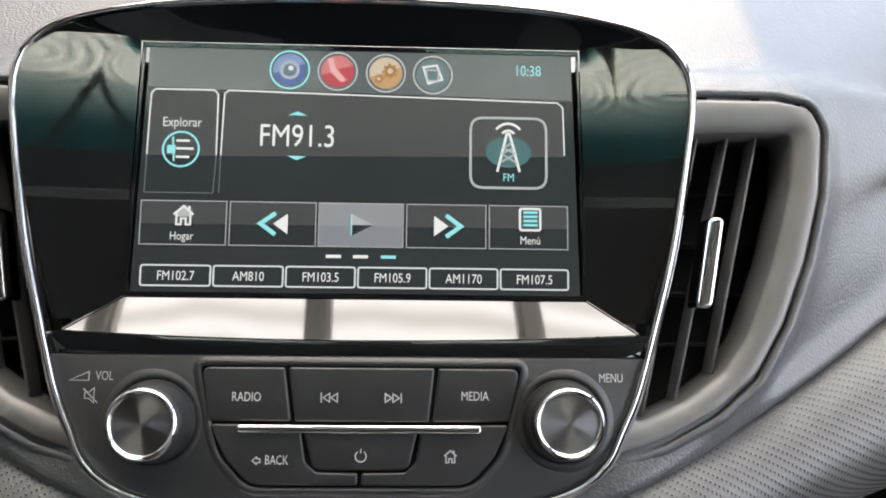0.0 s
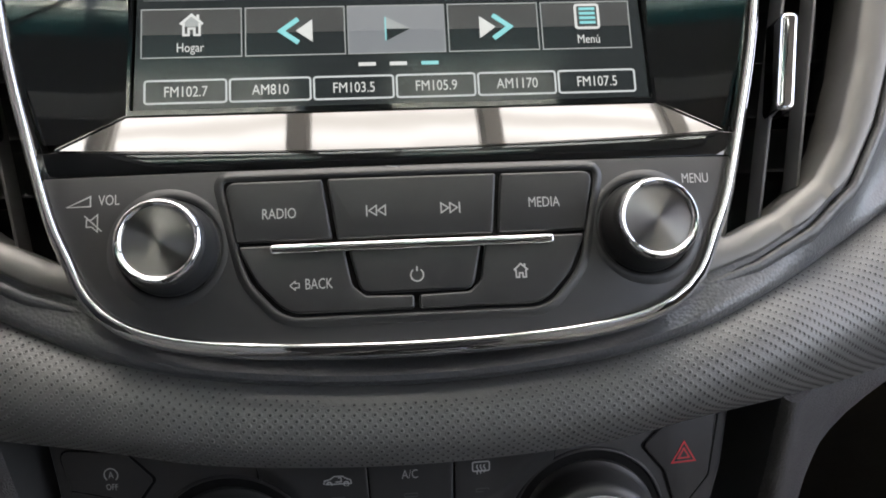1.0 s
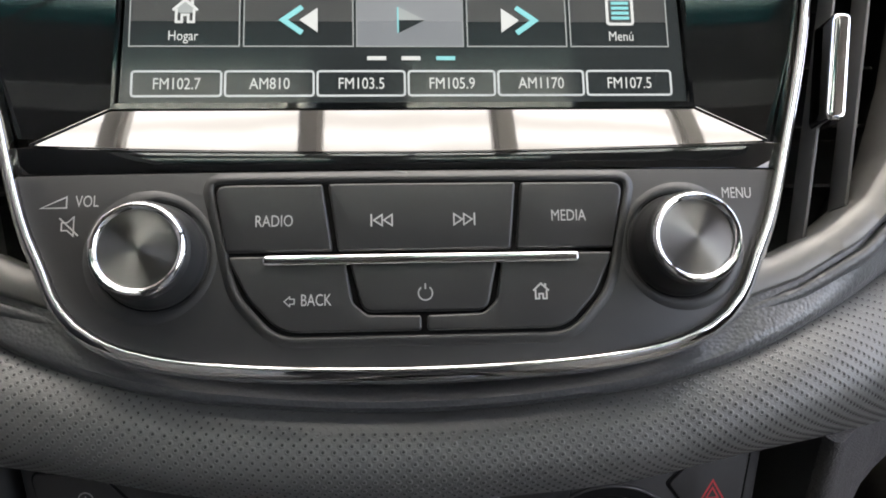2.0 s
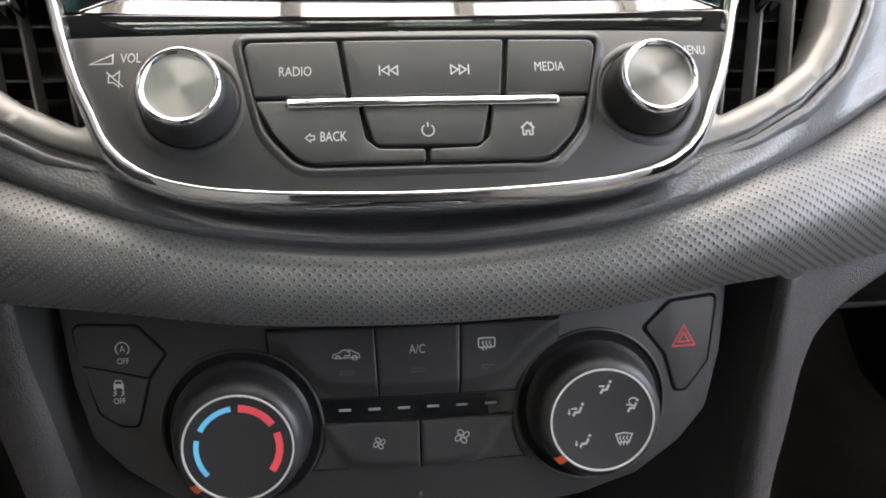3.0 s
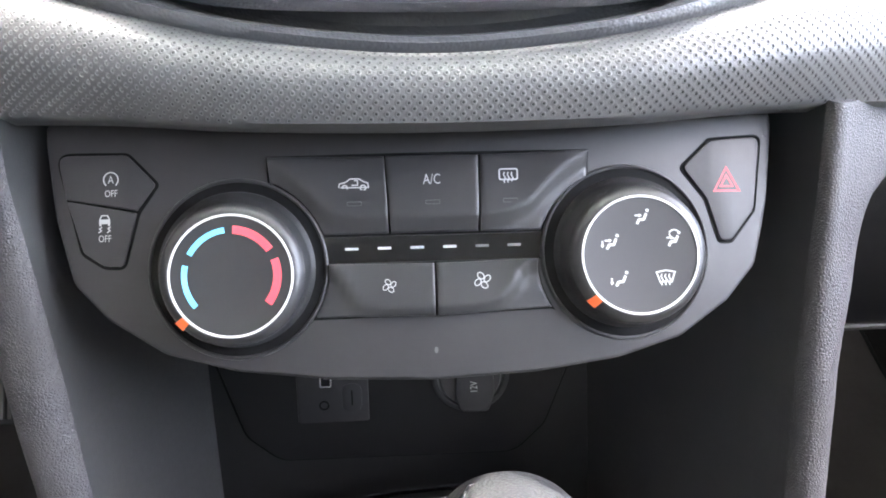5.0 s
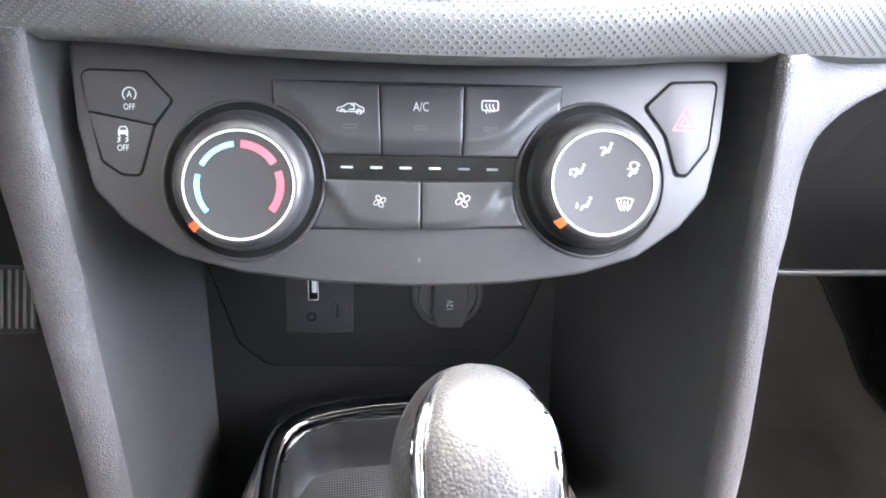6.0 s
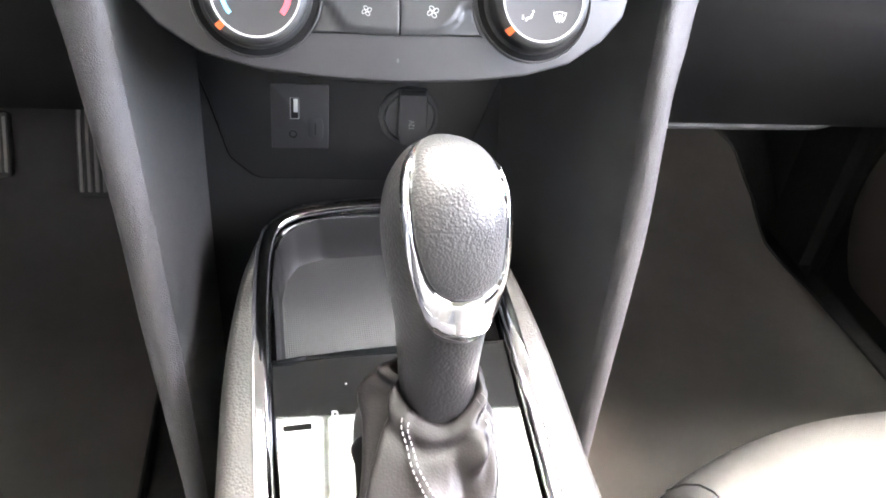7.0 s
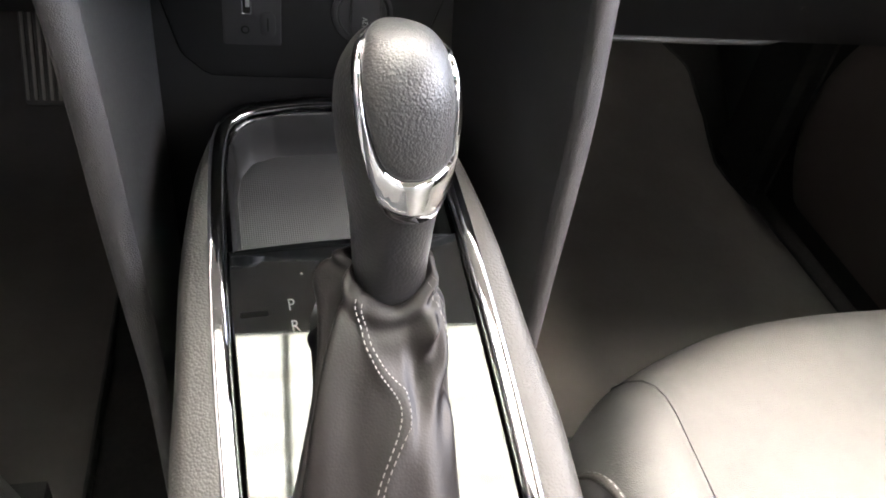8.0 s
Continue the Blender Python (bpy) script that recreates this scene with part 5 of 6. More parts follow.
STACK_LEFT = [(0.775, 0.1240, 0.214, 0.072, 0.010), (0.75, 0.1240, 0.2085, 0.072, 0.010), (0.738, 0.1236, 0.2065, 0.068, 0.010), (0.731, 0.1232, 0.2052, 0.056, 0.010),
              (0.726, 0.1225, 0.2045, 0.044, 0.010), (0.720, 0.1215, 0.2035, 0.034, 0.010), (0.712, 0.1202, 0.202, 0.0285, 0.010), (0.703, 0.1190, 0.2003, 0.0250, 0.0097),
              (0.692, 0.1178, 0.1984, 0.0225, 0.0093), (0.67, 0.1155, 0.1945, 0.0200, 0.0085), (0.636, 0.1125, 0.188, 0.0180, 0.0080), (0.60, 0.1090, 0.181, 0.0172, 0.0075),
              (0.543, 0.1040, 0.170, 0.0170, 0.0070), (0.488, 0.1000, 0.160, 0.0150, 0.0068), (0.437, 0.0970, 0.150, 0.0125, 0.0065), (0.13, 0.092, 0.115, 0.0115, 0.0065)]


def stack_side(s):
    """One upright side of the centre stack, with its rounded soft edge."""
    side = thing("console_side", Matrix(), "dark console side panel with a rounded grained edge", "console side", "console sides")
    shift = 0.004
    table = sorted(STACK_LEFT if s < 0 else STACK_RIGHT)
    edge, inner, outer = [], [], []
    z = 0.775
    while z > 0.13:
        cx, cy, off, r = spline(z, table)
        c = MID + shift * (0.775 - z) / 0.3
        back = 0.305
        bi = 0.098 if s < 0 else 0.069
        # inner side of the nose, nose arc, outer side
        nose = []
        for k in range(11):
            a = math.pi * k / 10
            w = min(off / 2, 0.011 if s < 0 else 0.0065)
            nose.append((cx + w - (w if k < 6 else off - w) * math.cos(a), cy + 0.004 - (0.004 + r * 0.55) * math.sin(a)))
        raw = ([(c + s * x, y, z) for x, y in nose[1:] + [(cx + off + 0.002, cy + 0.020), (cx + off + 0.006, cy + 0.045)]])

        def tucked(x, y, zz):
            """Keeps a point under the padded roll."""
            ly, lz = spline(abs(x - MID), ROLL_LOW)
            kz, kx = min(1.0, max(0.0, (zz - 0.655) / 0.095)), min(1.0, max(0.0, (abs(x - MID) - 0.118) / 0.03))
            return x, max(y, y + (ly + 0.006 - y) * kz ** 1.3 * kx), min(zz, lz + 0.002)

        row = [tucked(*p) for p in raw]
        edge.append(row)
        inner.append([row[0]] + [tucked(c + s * x, y, z) for x, y in nose[:1]] + [(c + s * (cx - 0.0009 + (bi - cx) * f), cy + 0.0135 + (back - cy - 0.0135) * f, z) for f in [q / 10 for q in range(11)]])
        outer.append([(c + s * (cx + off + 0.0055 + 0.04 * f), cy + 0.044 + (0.75 - cy) * f, z) for f in [q / 8 for q in range(9)]])
        z -= 0.004 if z > 0.68 else 0.012
    part("soft_edge", grid(edge), EDGE, side, "grained rounded edge", 60)
    part("inner_wall", grid(inner), INNER, side, "smooth dark inner wall", 60)
    part("outer_wall", grid(outer), LOWER, side)
    return side


stack_side(-1)
stack_side(1)


def sockets():
    unit = thing("socket_panel", SOCKET_FRAME, "dark panel with a USB socket and a covered 12 volt socket", "socket panel")
    face = rounded([(-112, 70), (-95, 20), (-85, -14), (-70, -27), (40, -27.5), (54, -13), (66, 22), (82, 70)], [0, 30, 14, 14, 14, 14, 30, 0], 6)
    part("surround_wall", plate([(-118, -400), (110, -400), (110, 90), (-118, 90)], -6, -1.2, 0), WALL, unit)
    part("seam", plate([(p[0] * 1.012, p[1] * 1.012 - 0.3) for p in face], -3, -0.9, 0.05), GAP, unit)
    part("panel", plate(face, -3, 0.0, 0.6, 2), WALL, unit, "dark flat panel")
    box = part("usb_block", plate(box_pts(-61.0, -7.6, -28.4, 31.0, 1.5), -1, 1.0, 0.5, 2), SOCKETP, unit, "square grey socket block")
    part("usb_shell", sweep(box_pts(-50.3, 10.6, -45.2, 23.4, 0.6), [(-0.5, 0.2), (-0.5, 1.5), (0.1, 1.5), (0.1, 0.2)]), METAL, box, "bright metal USB shell")
    part("usb_hole", plate(box_pts(-49.8, 11.1, -45.7, 22.9), 0.5, 1.06, 0), GAP, box)
    part("usb_tongue", plate(box_pts(-48.4, 14.6, -46.0, 22.4), 0.9, 1.35, 0.1), CLEAR, box)
    part("jack", lathe([(2.4, 0.9), (2.4, 1.3), (1.6, 1.35), (1.5, 0.6), (0.01, 0.6)], -48.8, 1.4, 24), GAP, box, "round audio socket")
    part("recess", plate(rounded(box_pts(-40.5, -2.5, -31.5, 12.0), 4.4, 6), 0.6, 1.25, 0.25), SOCKETP, box, "oval blank plug")
    part("slot", plate(box_pts(-36.3, 1.0, -35.6, 8.6, 0.3), 0.8, 1.4, 0.1), GAP, box)
    sock = part("socket_ring", lathe([(18.0, -0.5), (18.0, 1.6), (17.0, 2.4), (15.4, 2.4), (14.8, 1.2), (14.2, 1.2), (13.8, 2.2), (0.01, 2.2)], 18.6, 13.6, 56), RUBBER, unit,
                "round dark socket ring")
    flap = part("cover", plate(rounded([(11.6, 31.0), (28.4, 31.0), (29.4, 4), (27.0, -3.4), (14.0, -3.4), (11.4, 4)], [1.5, 1.5, 6, 3, 3, 6], 5), 1.5, 4.6, 0.8, 3), SOCKETP, sock,
                "dark hinged cover")
    part("hinge", plate(box_pts(12.6, 27.4, 27.4, 30.2, 0.6), 4, 5.6, 0.5, 2), GAP, sock)
    part("lettering", words("12V", 20.0, 9.4, 3.2, 4.75, 0.8, 90), PRINT, flap)
    return unit


sockets()

# ---- centre console ----
GATE_HALF = [(66, -460), (66.5, -200), (67.5, -120), (67.5, -60), (66.0, 0), (63.5, 45), (60.0, 72), (54.0, 86), (42, 93.5), (20, 97), (0, 97.8)]


def gate_path(inset, front=0.0):
    right = [(u - inset, v - (inset if v > 80 else inset * 0.4 if v > 60 else 0) + front) for u, v in GATE_HALF]
    left = [(-u, v) for u, v in right[-2::-1]]
    return smooth_path(right + left, 6.0, False)


def console():
    unit = thing("centre_console", GATE_FRAME, "grey grained centre console deck with bright rails", "centre console")
    path = gate_path(0.0)
    section = [(-0.5, -6), (0.0, 1.0), (1.0, 1.8), (6, 2.1), (14, 1.6), (18, 0.0), (20.5, -3.5), (22, -9), (23, -24), (26, -70), (34, -330)]
    rows = []
    for i, p in enumerate(path):
        a, b = Vector(path[max(i - 1, 0)]), Vector(path[min(i + 1, len(path) - 1)])
        d = (b - a).normalized()
        k = spline(-p[1], [(-98, 0.12), (-80, 0.22), (-50, 0.55), (0, 0.84), (60, 1.0), (110, 1.2), (460, 1.3)])[0]
        rows.append([((p[0] + d.y * q * k) * MM, (p[1] - d.x * q * k) * MM, w * MM) for q, w in section])
    part("deck", grid(rows), DECK, unit, "grey grained deck", 60)
    part("rail", sweep(path, [(4.4, 1.2), (4.3, 2.2), (3.6, 2.9), (2.0, 3.2), (-0.8, 3.25), (-2.8, 3.0), (-3.6, 2.3), (-3.9, 1.0), (-4.0, -5)], False, False), CHROME, unit, "chrome rail", 60)
    part("inner_rail", sweep(gate_path(3.8), [(0.2, -4), (0.1, -0.9), (-0.3, -0.6), (-1.1, -0.9), (-1.5, -1.6), (-1.5, -8)], False, False), GLOSS, unit, "gloss black inner rail", 60)
    # gate panel in gloss black
    front = [(-61 + 122 * k / 24, 4.6 + 2.2 * (1 - (2 * k / 24 - 1) ** 2)) for k in range(25)]
    panel = [(-61.4, -420), (61.4, -420)] + [(p[0], p[1]) for p in front[::-1]]
    gate = part("gate_panel", plate(panel, -8, -1.6, 1.0, 3), GLOSS, unit, "gloss black gear gate panel", 3)
    part("lettering", words("P", -32.0, -29.0, 6.4, -1.5, 0.78, 3), PRINT, gate)
    part("lettering", words("R", -31.2, -40.8, 6.4, -1.5, 0.78, 3), PRINT, gate)
    part("lamp_dot", fill(ring_pts(-25.0, -12.0, 0.5, 10), -1.5), PRINT, gate)
    part("lock_cover", plate(rounded(box_pts(-57.0, -33.5, -43.5, -30.5), 1.0), -1.7, -1.5, 0.1), GAP, gate)
    return unit


console()


def tray():
    unit = thing("storage_tray", GATE_FRAME, "open storage tray with a knurled rubber mat", "storage tray")
    top = rounded([(-57.5, 3.0), (57.5, 3.0), (57.0, 50), (54, 76), (46, 87), (30, 91.5), (-30, 91.5), (-46, 87), (-54, 76), (-57, 50)], [1, 1, 20, 12, 10, 20, 20, 10, 12, 20], 5)
    cu, cv = 0.0, 45.0
    levels = [(1.005, -1.0), (1.0, -1.6), (0.99, -4), (0.965, -12), (0.955, -21), (0.90, -24)]
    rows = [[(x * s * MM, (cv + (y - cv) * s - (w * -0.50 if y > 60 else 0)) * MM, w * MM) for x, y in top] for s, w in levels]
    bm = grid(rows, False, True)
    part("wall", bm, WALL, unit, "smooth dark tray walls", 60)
    floor_pts = [(x * 0.955, cv + (y - cv) * 0.955 - (10.6 if y > 60 else 0)) for x, y in top]
    part("mat", plate(floor_pts, -26, -22.5, 1.0, 2), MATTRAY, unit, "knurled grey rubber mat")
    front = sorted([p for p in top if p[1] > 72])
    part("bright_edge", stroke([(x * 0.985, cv + (y - cv) * 0.985) for x, y in front], 0.9, -1.2, thick=0.8), METAL, unit, "thin bright front edge")
    part("mat_edge", stroke([(x * 0.955, cv + (y - cv) * 0.955 - 10.2) for x, y in front], 0.9, -22.2, thick=0.6), SILVER, unit, "raised edge of the mat")
    return unit


tray()


# ---- gear lever ----
def gear_lever():
    base = Matrix.Translation((0.0146, 0.112, 0.555)) @ Matrix.Rotation(radians(-7.5), 4, "X") @ Matrix.Rotation(radians(-1.5), 4, "Y") @ Matrix.Diagonal((1.0, 1.0, 1.02, 1))
    unit = thing("gear_lever", base, "automatic gear lever with a leather knob, chrome trim and stitched boot", "gear lever")
    # height, half-width, half-depth, shift forward (mm)
    table = [(-12, 16.6, 17.0, 0), (0, 16.6, 17.0, 0), (20, 17.4, 18.4, 0.0), (40, 19.0, 21.2, 0.2), (58, 21.8, 25.0, 0.8), (74, 24.8, 28.4, 1.5), (88, 25.8, 30.0, 2.0), (100, 24.6, 29.0, 2.2),
             (109, 20.6, 25.5, 2.4), (116, 15.0, 19.0, 2.5), (120, 7.6, 10.0, 2.5), (121, 0.05, 0.05, 2.5)]
    rows = []
    hs = [-12 + 133 * k / 60 for k in range(61)]
    for h in hs:
        rx, ry, sy = spline(h, table)
        rx, ry = max(rx, 0.05), max(ry, 0.05)
        row = []
        for k in range(56):
            a = 2 * math.pi * k / 56
            c, s = math.cos(a), math.sin(a)
            e = 0.88
            row.append((math.copysign(abs(c) ** e, c) * rx * MM, (math.copysign(abs(s) ** e, s) * ry + sy) * MM, h * MM))
        rows.append(row)
    bm = grid(rows, False, True)
    bm.normal_update()
    tree = BVHTree.FromBMesh(bm)
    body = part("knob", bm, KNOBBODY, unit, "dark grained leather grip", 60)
    look_dir = Vector((-0.16, -0.92, 0.35)).normalized()
    right = Vector((1, 0, 0))
    up = right.cross(look_dir).normalized() * -1
    if up.z < 0:
        up = -up
    centre = Vector((0.0012, 0.002, 0.088))

    def on_knob(a, b, lift):
        start = centre + right * a * MM + up * b * MM + look_dir * 0.12
        hit, normal, _, _ = tree.ray_cast(start, -look_dir)
        while hit is None:
            a, b = 4.5 + (a - 4.5) * 0.985, 4.0 + (b - 4.0) * 0.985
            hit, normal, _, _ = tree.ray_cast(centre + right * a * MM + up * b * MM + look_dir * 0.12, -look_dir)
        if normal.dot(look_dir) < 0:
            normal = -normal
        return hit + normal * lift * MM

    def outline(pts, per=6):
        out = []
        for i in range(len(pts)):
            p0, p1, p2, p3 = (Vector(pts[(i + q) % len(pts)]) for q in (-1, 0, 1, 2))
            for k in range(per):
                t = k / per
                out.append(0.5 * (2 * p1 + (p2 - p0) * t + (2 * p0 - 5 * p1 + 4 * p2 - p3) * t * t + (3 * p1 - p0 - 3 * p2 + p3) * t ** 3))
        return out

    pad = outline([(-1.7, 34.4), (-10.4, 32.0), (-13.9, 22.0), (-13.9, 8.6), (-12.2, -5.2), (-7.9, -19.2), (-1.8, -26.3), (5.2, -27.8),
                   (12.9, -26.3), (19.8, -20.7), (21.2, -7.9), (21.2, 3.7), (20.0, 16.0), (17.2, 24.4), (10.6, 30.9)])
    rim = outline([(-1.7, 34.4), (-11.2, 31.8), (-17.2, 21.5), (-17.4, 4.1), (-14.3, -14.4), (-9.0, -34.5), (-3.3, -43.9), (4.9, -45.8),
                   (12.7, -44.5), (17.5, -39.0), (22.6, -19.6), (24.2, -2.1), (23.2, 11.6), (18.4, 23.6), (10.6, 30.9)])
    heart = Vector((4.5, 4.0))
    rws = []
    for o, i in zip(rim, pad):
        wide = min(1.0, (o - i).length / 3.0)
        ledge = min(1.0, max(0.0, (o - i).length - 5.0) / 11.0) * (1 - 0.85 * min(1.0, max(0.0, (o.x - 6.0) / 10.0)))
        row = []
        for f, lift, more in ((0.0, -0.4, 0.0), (0.03, 0.8, 1.4), (0.10, 1.2, 2.4), (0.30, 1.5, 3.4), (0.35, 1.75, 3.6), (0.42, 1.85, 3.2), (0.6, 1.9, 1.9),
                              (0.85, 1.7, 0.5), (0.96, 1.3, 0.0), (1.0, -0.2, 0.0)):
            p = o.lerp(i, f)
            row.append(on_knob(p.x, p.y, lift * wide - 0.4 * (1 - wide) + more * ledge))
        rws.append(row)
    bm = grid(rws, True)
    bmesh.ops.remove_doubles(bm, verts=bm.verts, dist=2e-5)
    part("trim", bm, CHROME, unit, "polished chrome trim", 50)
    rws = []
    for i in pad:
        row = []
        for f, lift in ((0.0, -0.3), (0.02, 0.5), (0.06, 1.0), (0.15, 1.4), (0.3, 1.6), (0.5, 1.7), (0.75, 1.7), (0.999, 1.7)):
            p = i.lerp(heart, f)
            row.append(on_knob(p.x, p.y, lift))
        rws.append(row)
    bm = grid(rws, True)
    bmesh.ops.remove_doubles(bm, verts=bm.verts, dist=4e-5)
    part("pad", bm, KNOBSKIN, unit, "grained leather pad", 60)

    # boot, from the gate up to the collar, with folds
    inv = base.inverted() @ GATE_FRAME
    n, m = 220, 60

    def bump(x, centre, width):
        d = (x - centre + math.pi) % (2 * math.pi) - math.pi
        return math.exp(-(d / width) ** 2)

    def crease(x, centre, width):
        d = (x - centre + math.pi) % (2 * math.pi) - math.pi
        return math.exp(-abs(d) / width)

    REAR = -math.pi / 2
    SEAM = [(0.0, -0.20), (0.3, -0.16), (0.55, 0.0), (0.75, -0.26), (0.9, -0.66), (1.0, -0.80)]
    # angle at the collar, angle at the gate, depth in mm, width, height of the middle, reach, sharp or round
    FOLDS = ((160, 200, 9.5, 0.22, 0.72, 0.26, bump), (180, 222, -17.0, 0.10, 0.50, 0.42, crease), (202, 243, 4.0, 0.24, 0.55, 0.40, bump),
             (236, 256, -1.8, 0.24, 0.50, 0.30, bump), (306, 300, 8.0, 0.22, 0.80, 0.09, bump), (288, 282, -4.5, 0.36, 0.64, 0.14, bump),
             (334, 318, 4.5, 0.20, 0.55, 0.45, bump), (326, 326, -4.0, 0.34, 0.40, 0.08, bump), (352, 336, -15.0, 0.12, 0.26, 0.32, crease),
             (10, 2, 7.0, 0.24, 0.15, 0.22, bump), (60, 60, 3.5, 0.30, 0.4, 0.3, bump), (120, 130, -4.0, 0.16, 0.5, 0.3, crease))
    rows = []
    for j in range(m):
        f = j / (m - 1)
        row = []
        slump = math.sin(math.pi * f)
        for k in range(n):
            a = 2 * math.pi * k / n
            c, s = math.cos(a), math.sin(a)
            # outline on the gate, longer and wider towards the rear
            gu = 8 + (26.0 if c > 0 else 28.0 + 76 * max(0, -s)) * math.copysign(abs(c) ** 0.7, c)
            gv = (-62 + 48 * math.copysign(abs(s) ** 0.75, s)) if s > 0 else (-62 - 150 * abs(s) ** 0.75)
            low = inv @ Vector((gu * MM, gv * MM, 0.2 * MM))
            top = Vector((18.8 * c * MM, 18.8 * s * MM, (7.0 + 4.0 * s + 8.0 * abs(c) ** 1.5) * MM))
            p = low.lerp(top, f ** (0.50 + 0.34 * max(0.0, -c)))
            fold = 0.0
            for a1, a0, depth, width, mid, reach, shape in FOLDS:
                fold += depth * shape(a, radians(a0 + (a1 - a0) * f), width) * math.exp(-((f - mid) / reach) ** 2)
            fold += 2.4 * bump(a, REAR + spline(f, SEAM)[0], 0.10) * min(1.0, 4 * f) * (1 - 0.5 * f)
            fold += 0.25 * slump * math.sin(9 * a + 7 * f)
            collar = 2.0 * math.exp(-((f - 0.95) / 0.035) ** 2) - 1.2 * math.exp(-((f - 0.87) / 0.03) ** 2)
            p += Vector((c, s, 0.15)) * (fold + collar + 4.5 * slump * (1 - 0.7 * max(0.0, c))) * MM
            row.append(p)
        rows.append(row)
    for drop, shrink in ((-0.6, 0.05), (-2.5, 0.14), (-9.0, 0.17)):
        rows.append([p + Vector((0, 0, drop * MM)) - Vector((p.x, p.y, 0)) * shrink for p in rows[m - 1]])
    boot = part("boot", grid(rows, False, True), BOOT, unit, "dark brown leather boot with folds", 70)
    # seam with two rows of pale stitches down the rear
    for side in (-1, 1):
        bm = bmesh.new()
        for j in range(2, (m - 3) * 4):
            if j % 5 >= 3:
                continue
            f0, f1 = j / 4, (j + 1) / 4
            pts = []
            for f in (f0, f1):
                i = int(f)
                turn = spline(f / m, SEAM)[0]
                mid = rows[i][int((turn - math.pi / 2) / (2 * math.pi) * n) % n]
                kk = ((turn - math.pi / 2 + side * 0.0017 / max(0.012, math.hypot(mid.x, mid.y))) / (2 * math.pi) * n) % n
                k0, t = int(kk), kk - int(kk)
                p = rows[i][k0].lerp(rows[i][(k0 + 1) % n], t).lerp(rows[i + 1][k0].lerp(rows[i + 1][(k0 + 1) % n], t), f - i)
                pts.append(p)
            d3 = pts[1] - pts[0]
            nrm = Vector((pts[0].x, pts[0].y, 0.2 * abs(pts[0].y))).normalized()
            w = d3.cross(nrm).normalized() * 0.00027
            q = [bm.verts.new(x) for x in (pts[0] - w + nrm * 0.0002, pts[0] + w + nrm * 0.0002, pts[1] + w + nrm * 0.0002, pts[1] - w + nrm * 0.0002,
                                           pts[0] + nrm * 0.0007, pts[1] + nrm * 0.0007)]
            bm.faces.new((q[0], q[4], q[5], q[3]))
            bm.faces.new((q[4], q[1], q[2], q[5]))
        part("stitching", bm, THREAD, boot, "pale thread stitches")
    bm = bmesh.new()
    for d in (0.0, 0.13):
        for j in range(int(0.55 * m), m - 1):
            if j % 3 == 2:
                continue
            kk = int((-0.42 + d - 0.25 * j / m) / (2 * math.pi) * n) % n
            a, b = rows[j][kk], rows[j + 1][kk]
            nrm = Vector((a.x, a.y, 0)).normalized()
            w = (b - a).cross(nrm).normalized() * 0.00032
            q = [bm.verts.new(x) for x in (a - w + nrm * 0.0004, a + w + nrm * 0.0004, b + w + nrm * 0.0004, b - w + nrm * 0.0004)]
            bm.faces.new(q)
    part("stitching", bm, THREAD, boot, "pale thread stitches")
    return unit


gear_lever()


# ---- footwells and seats ----
def lower_dash(s):
    """The panel under the dash roll, with its lower edge."""
    name = "glovebox" if s > 0 else "knee_panel"
    unit = thing(name, Matrix(), "dark grained glovebox with a pale lower edge" if s > 0 else "dark panel under the steering column", "glovebox" if s > 0 else "panel")
    rows = []
    prof = [(0.225, 0.752), (0.238, 0.735), (0.262, 0.715), (0.330, 0.66), (0.420, 0.58), (0.490, 0.515), (0.515, 0.493), (0.523, 0.487), (0.530, 0.492), (0.56, 0.53)]
    for k in range(15):
        x = (0.168 if s < 0 else 0.1838) + 0.545 * k / 14
        lift = 0.04 * max(0.0, (x - 0.20)) / 0.3 if x < 0.5 else 0.04
        far = 0.06 * max(0.0, x - 0.17)
        rows.append([(MID + s * x, y + (far if i < 3 else 0), z + (lift if i < 2 else 0)) for i, (y, z) in enumerate(prof)])
    if s > 0:
        brow, rows = [], [row[3:] for row in rows]
        for k, row in enumerate(rows):
            x = row[0][0]
            ly, lz = spline(x - MID, ROLL_LOW)
            sec = [(0.010, 0.004), (0.005, -0.002), (0.001, -0.006), (0.0005, -0.0095), (0.003, -0.0125), (0.010, -0.0145), (0.024, -0.018)]
            brow.append([(x, ly + a, lz + b) for a, b in sec])
            row.insert(0, brow[-1][-1])
        part("brow", grid(brow), EDGE, unit, "grained rounded brow over the glovebox", 60)
    part("panel", grid(rows), LOWER, unit, "dark grained panel", 50)
    if s > 0:
        bm = bmesh.new()
        pts = [(0.16, 0.5205, 0.4855), (0.30, 0.5205, 0.4855), (0.44, 0.5205, 0.4865), (0.475, 0.5205, 0.4885), (0.492, 0.522, 0.496), (0.505, 0.525, 0.515)]
        path = smooth_path(pts, 0.01, False)
        rows = [[(p[0], p[1] + 0.0035 * math.cos(a), p[2] + 0.0035 * math.sin(a)) for a in [q * math.pi / 4 for q in range(8)]] for p in path]
        bm.free()
        part("lower_edge", grid(rows, False, True), SILVER, unit, "pale rounded lower edge", 60)
        part("latch", plate_world([(0.40, 0.426, 0.586), (0.52, 0.426, 0.604), (0.52, 0.416, 0.612), (0.40, 0.416, 0.594)], 0.004), SILVER, unit, "pale latch")
    return unit


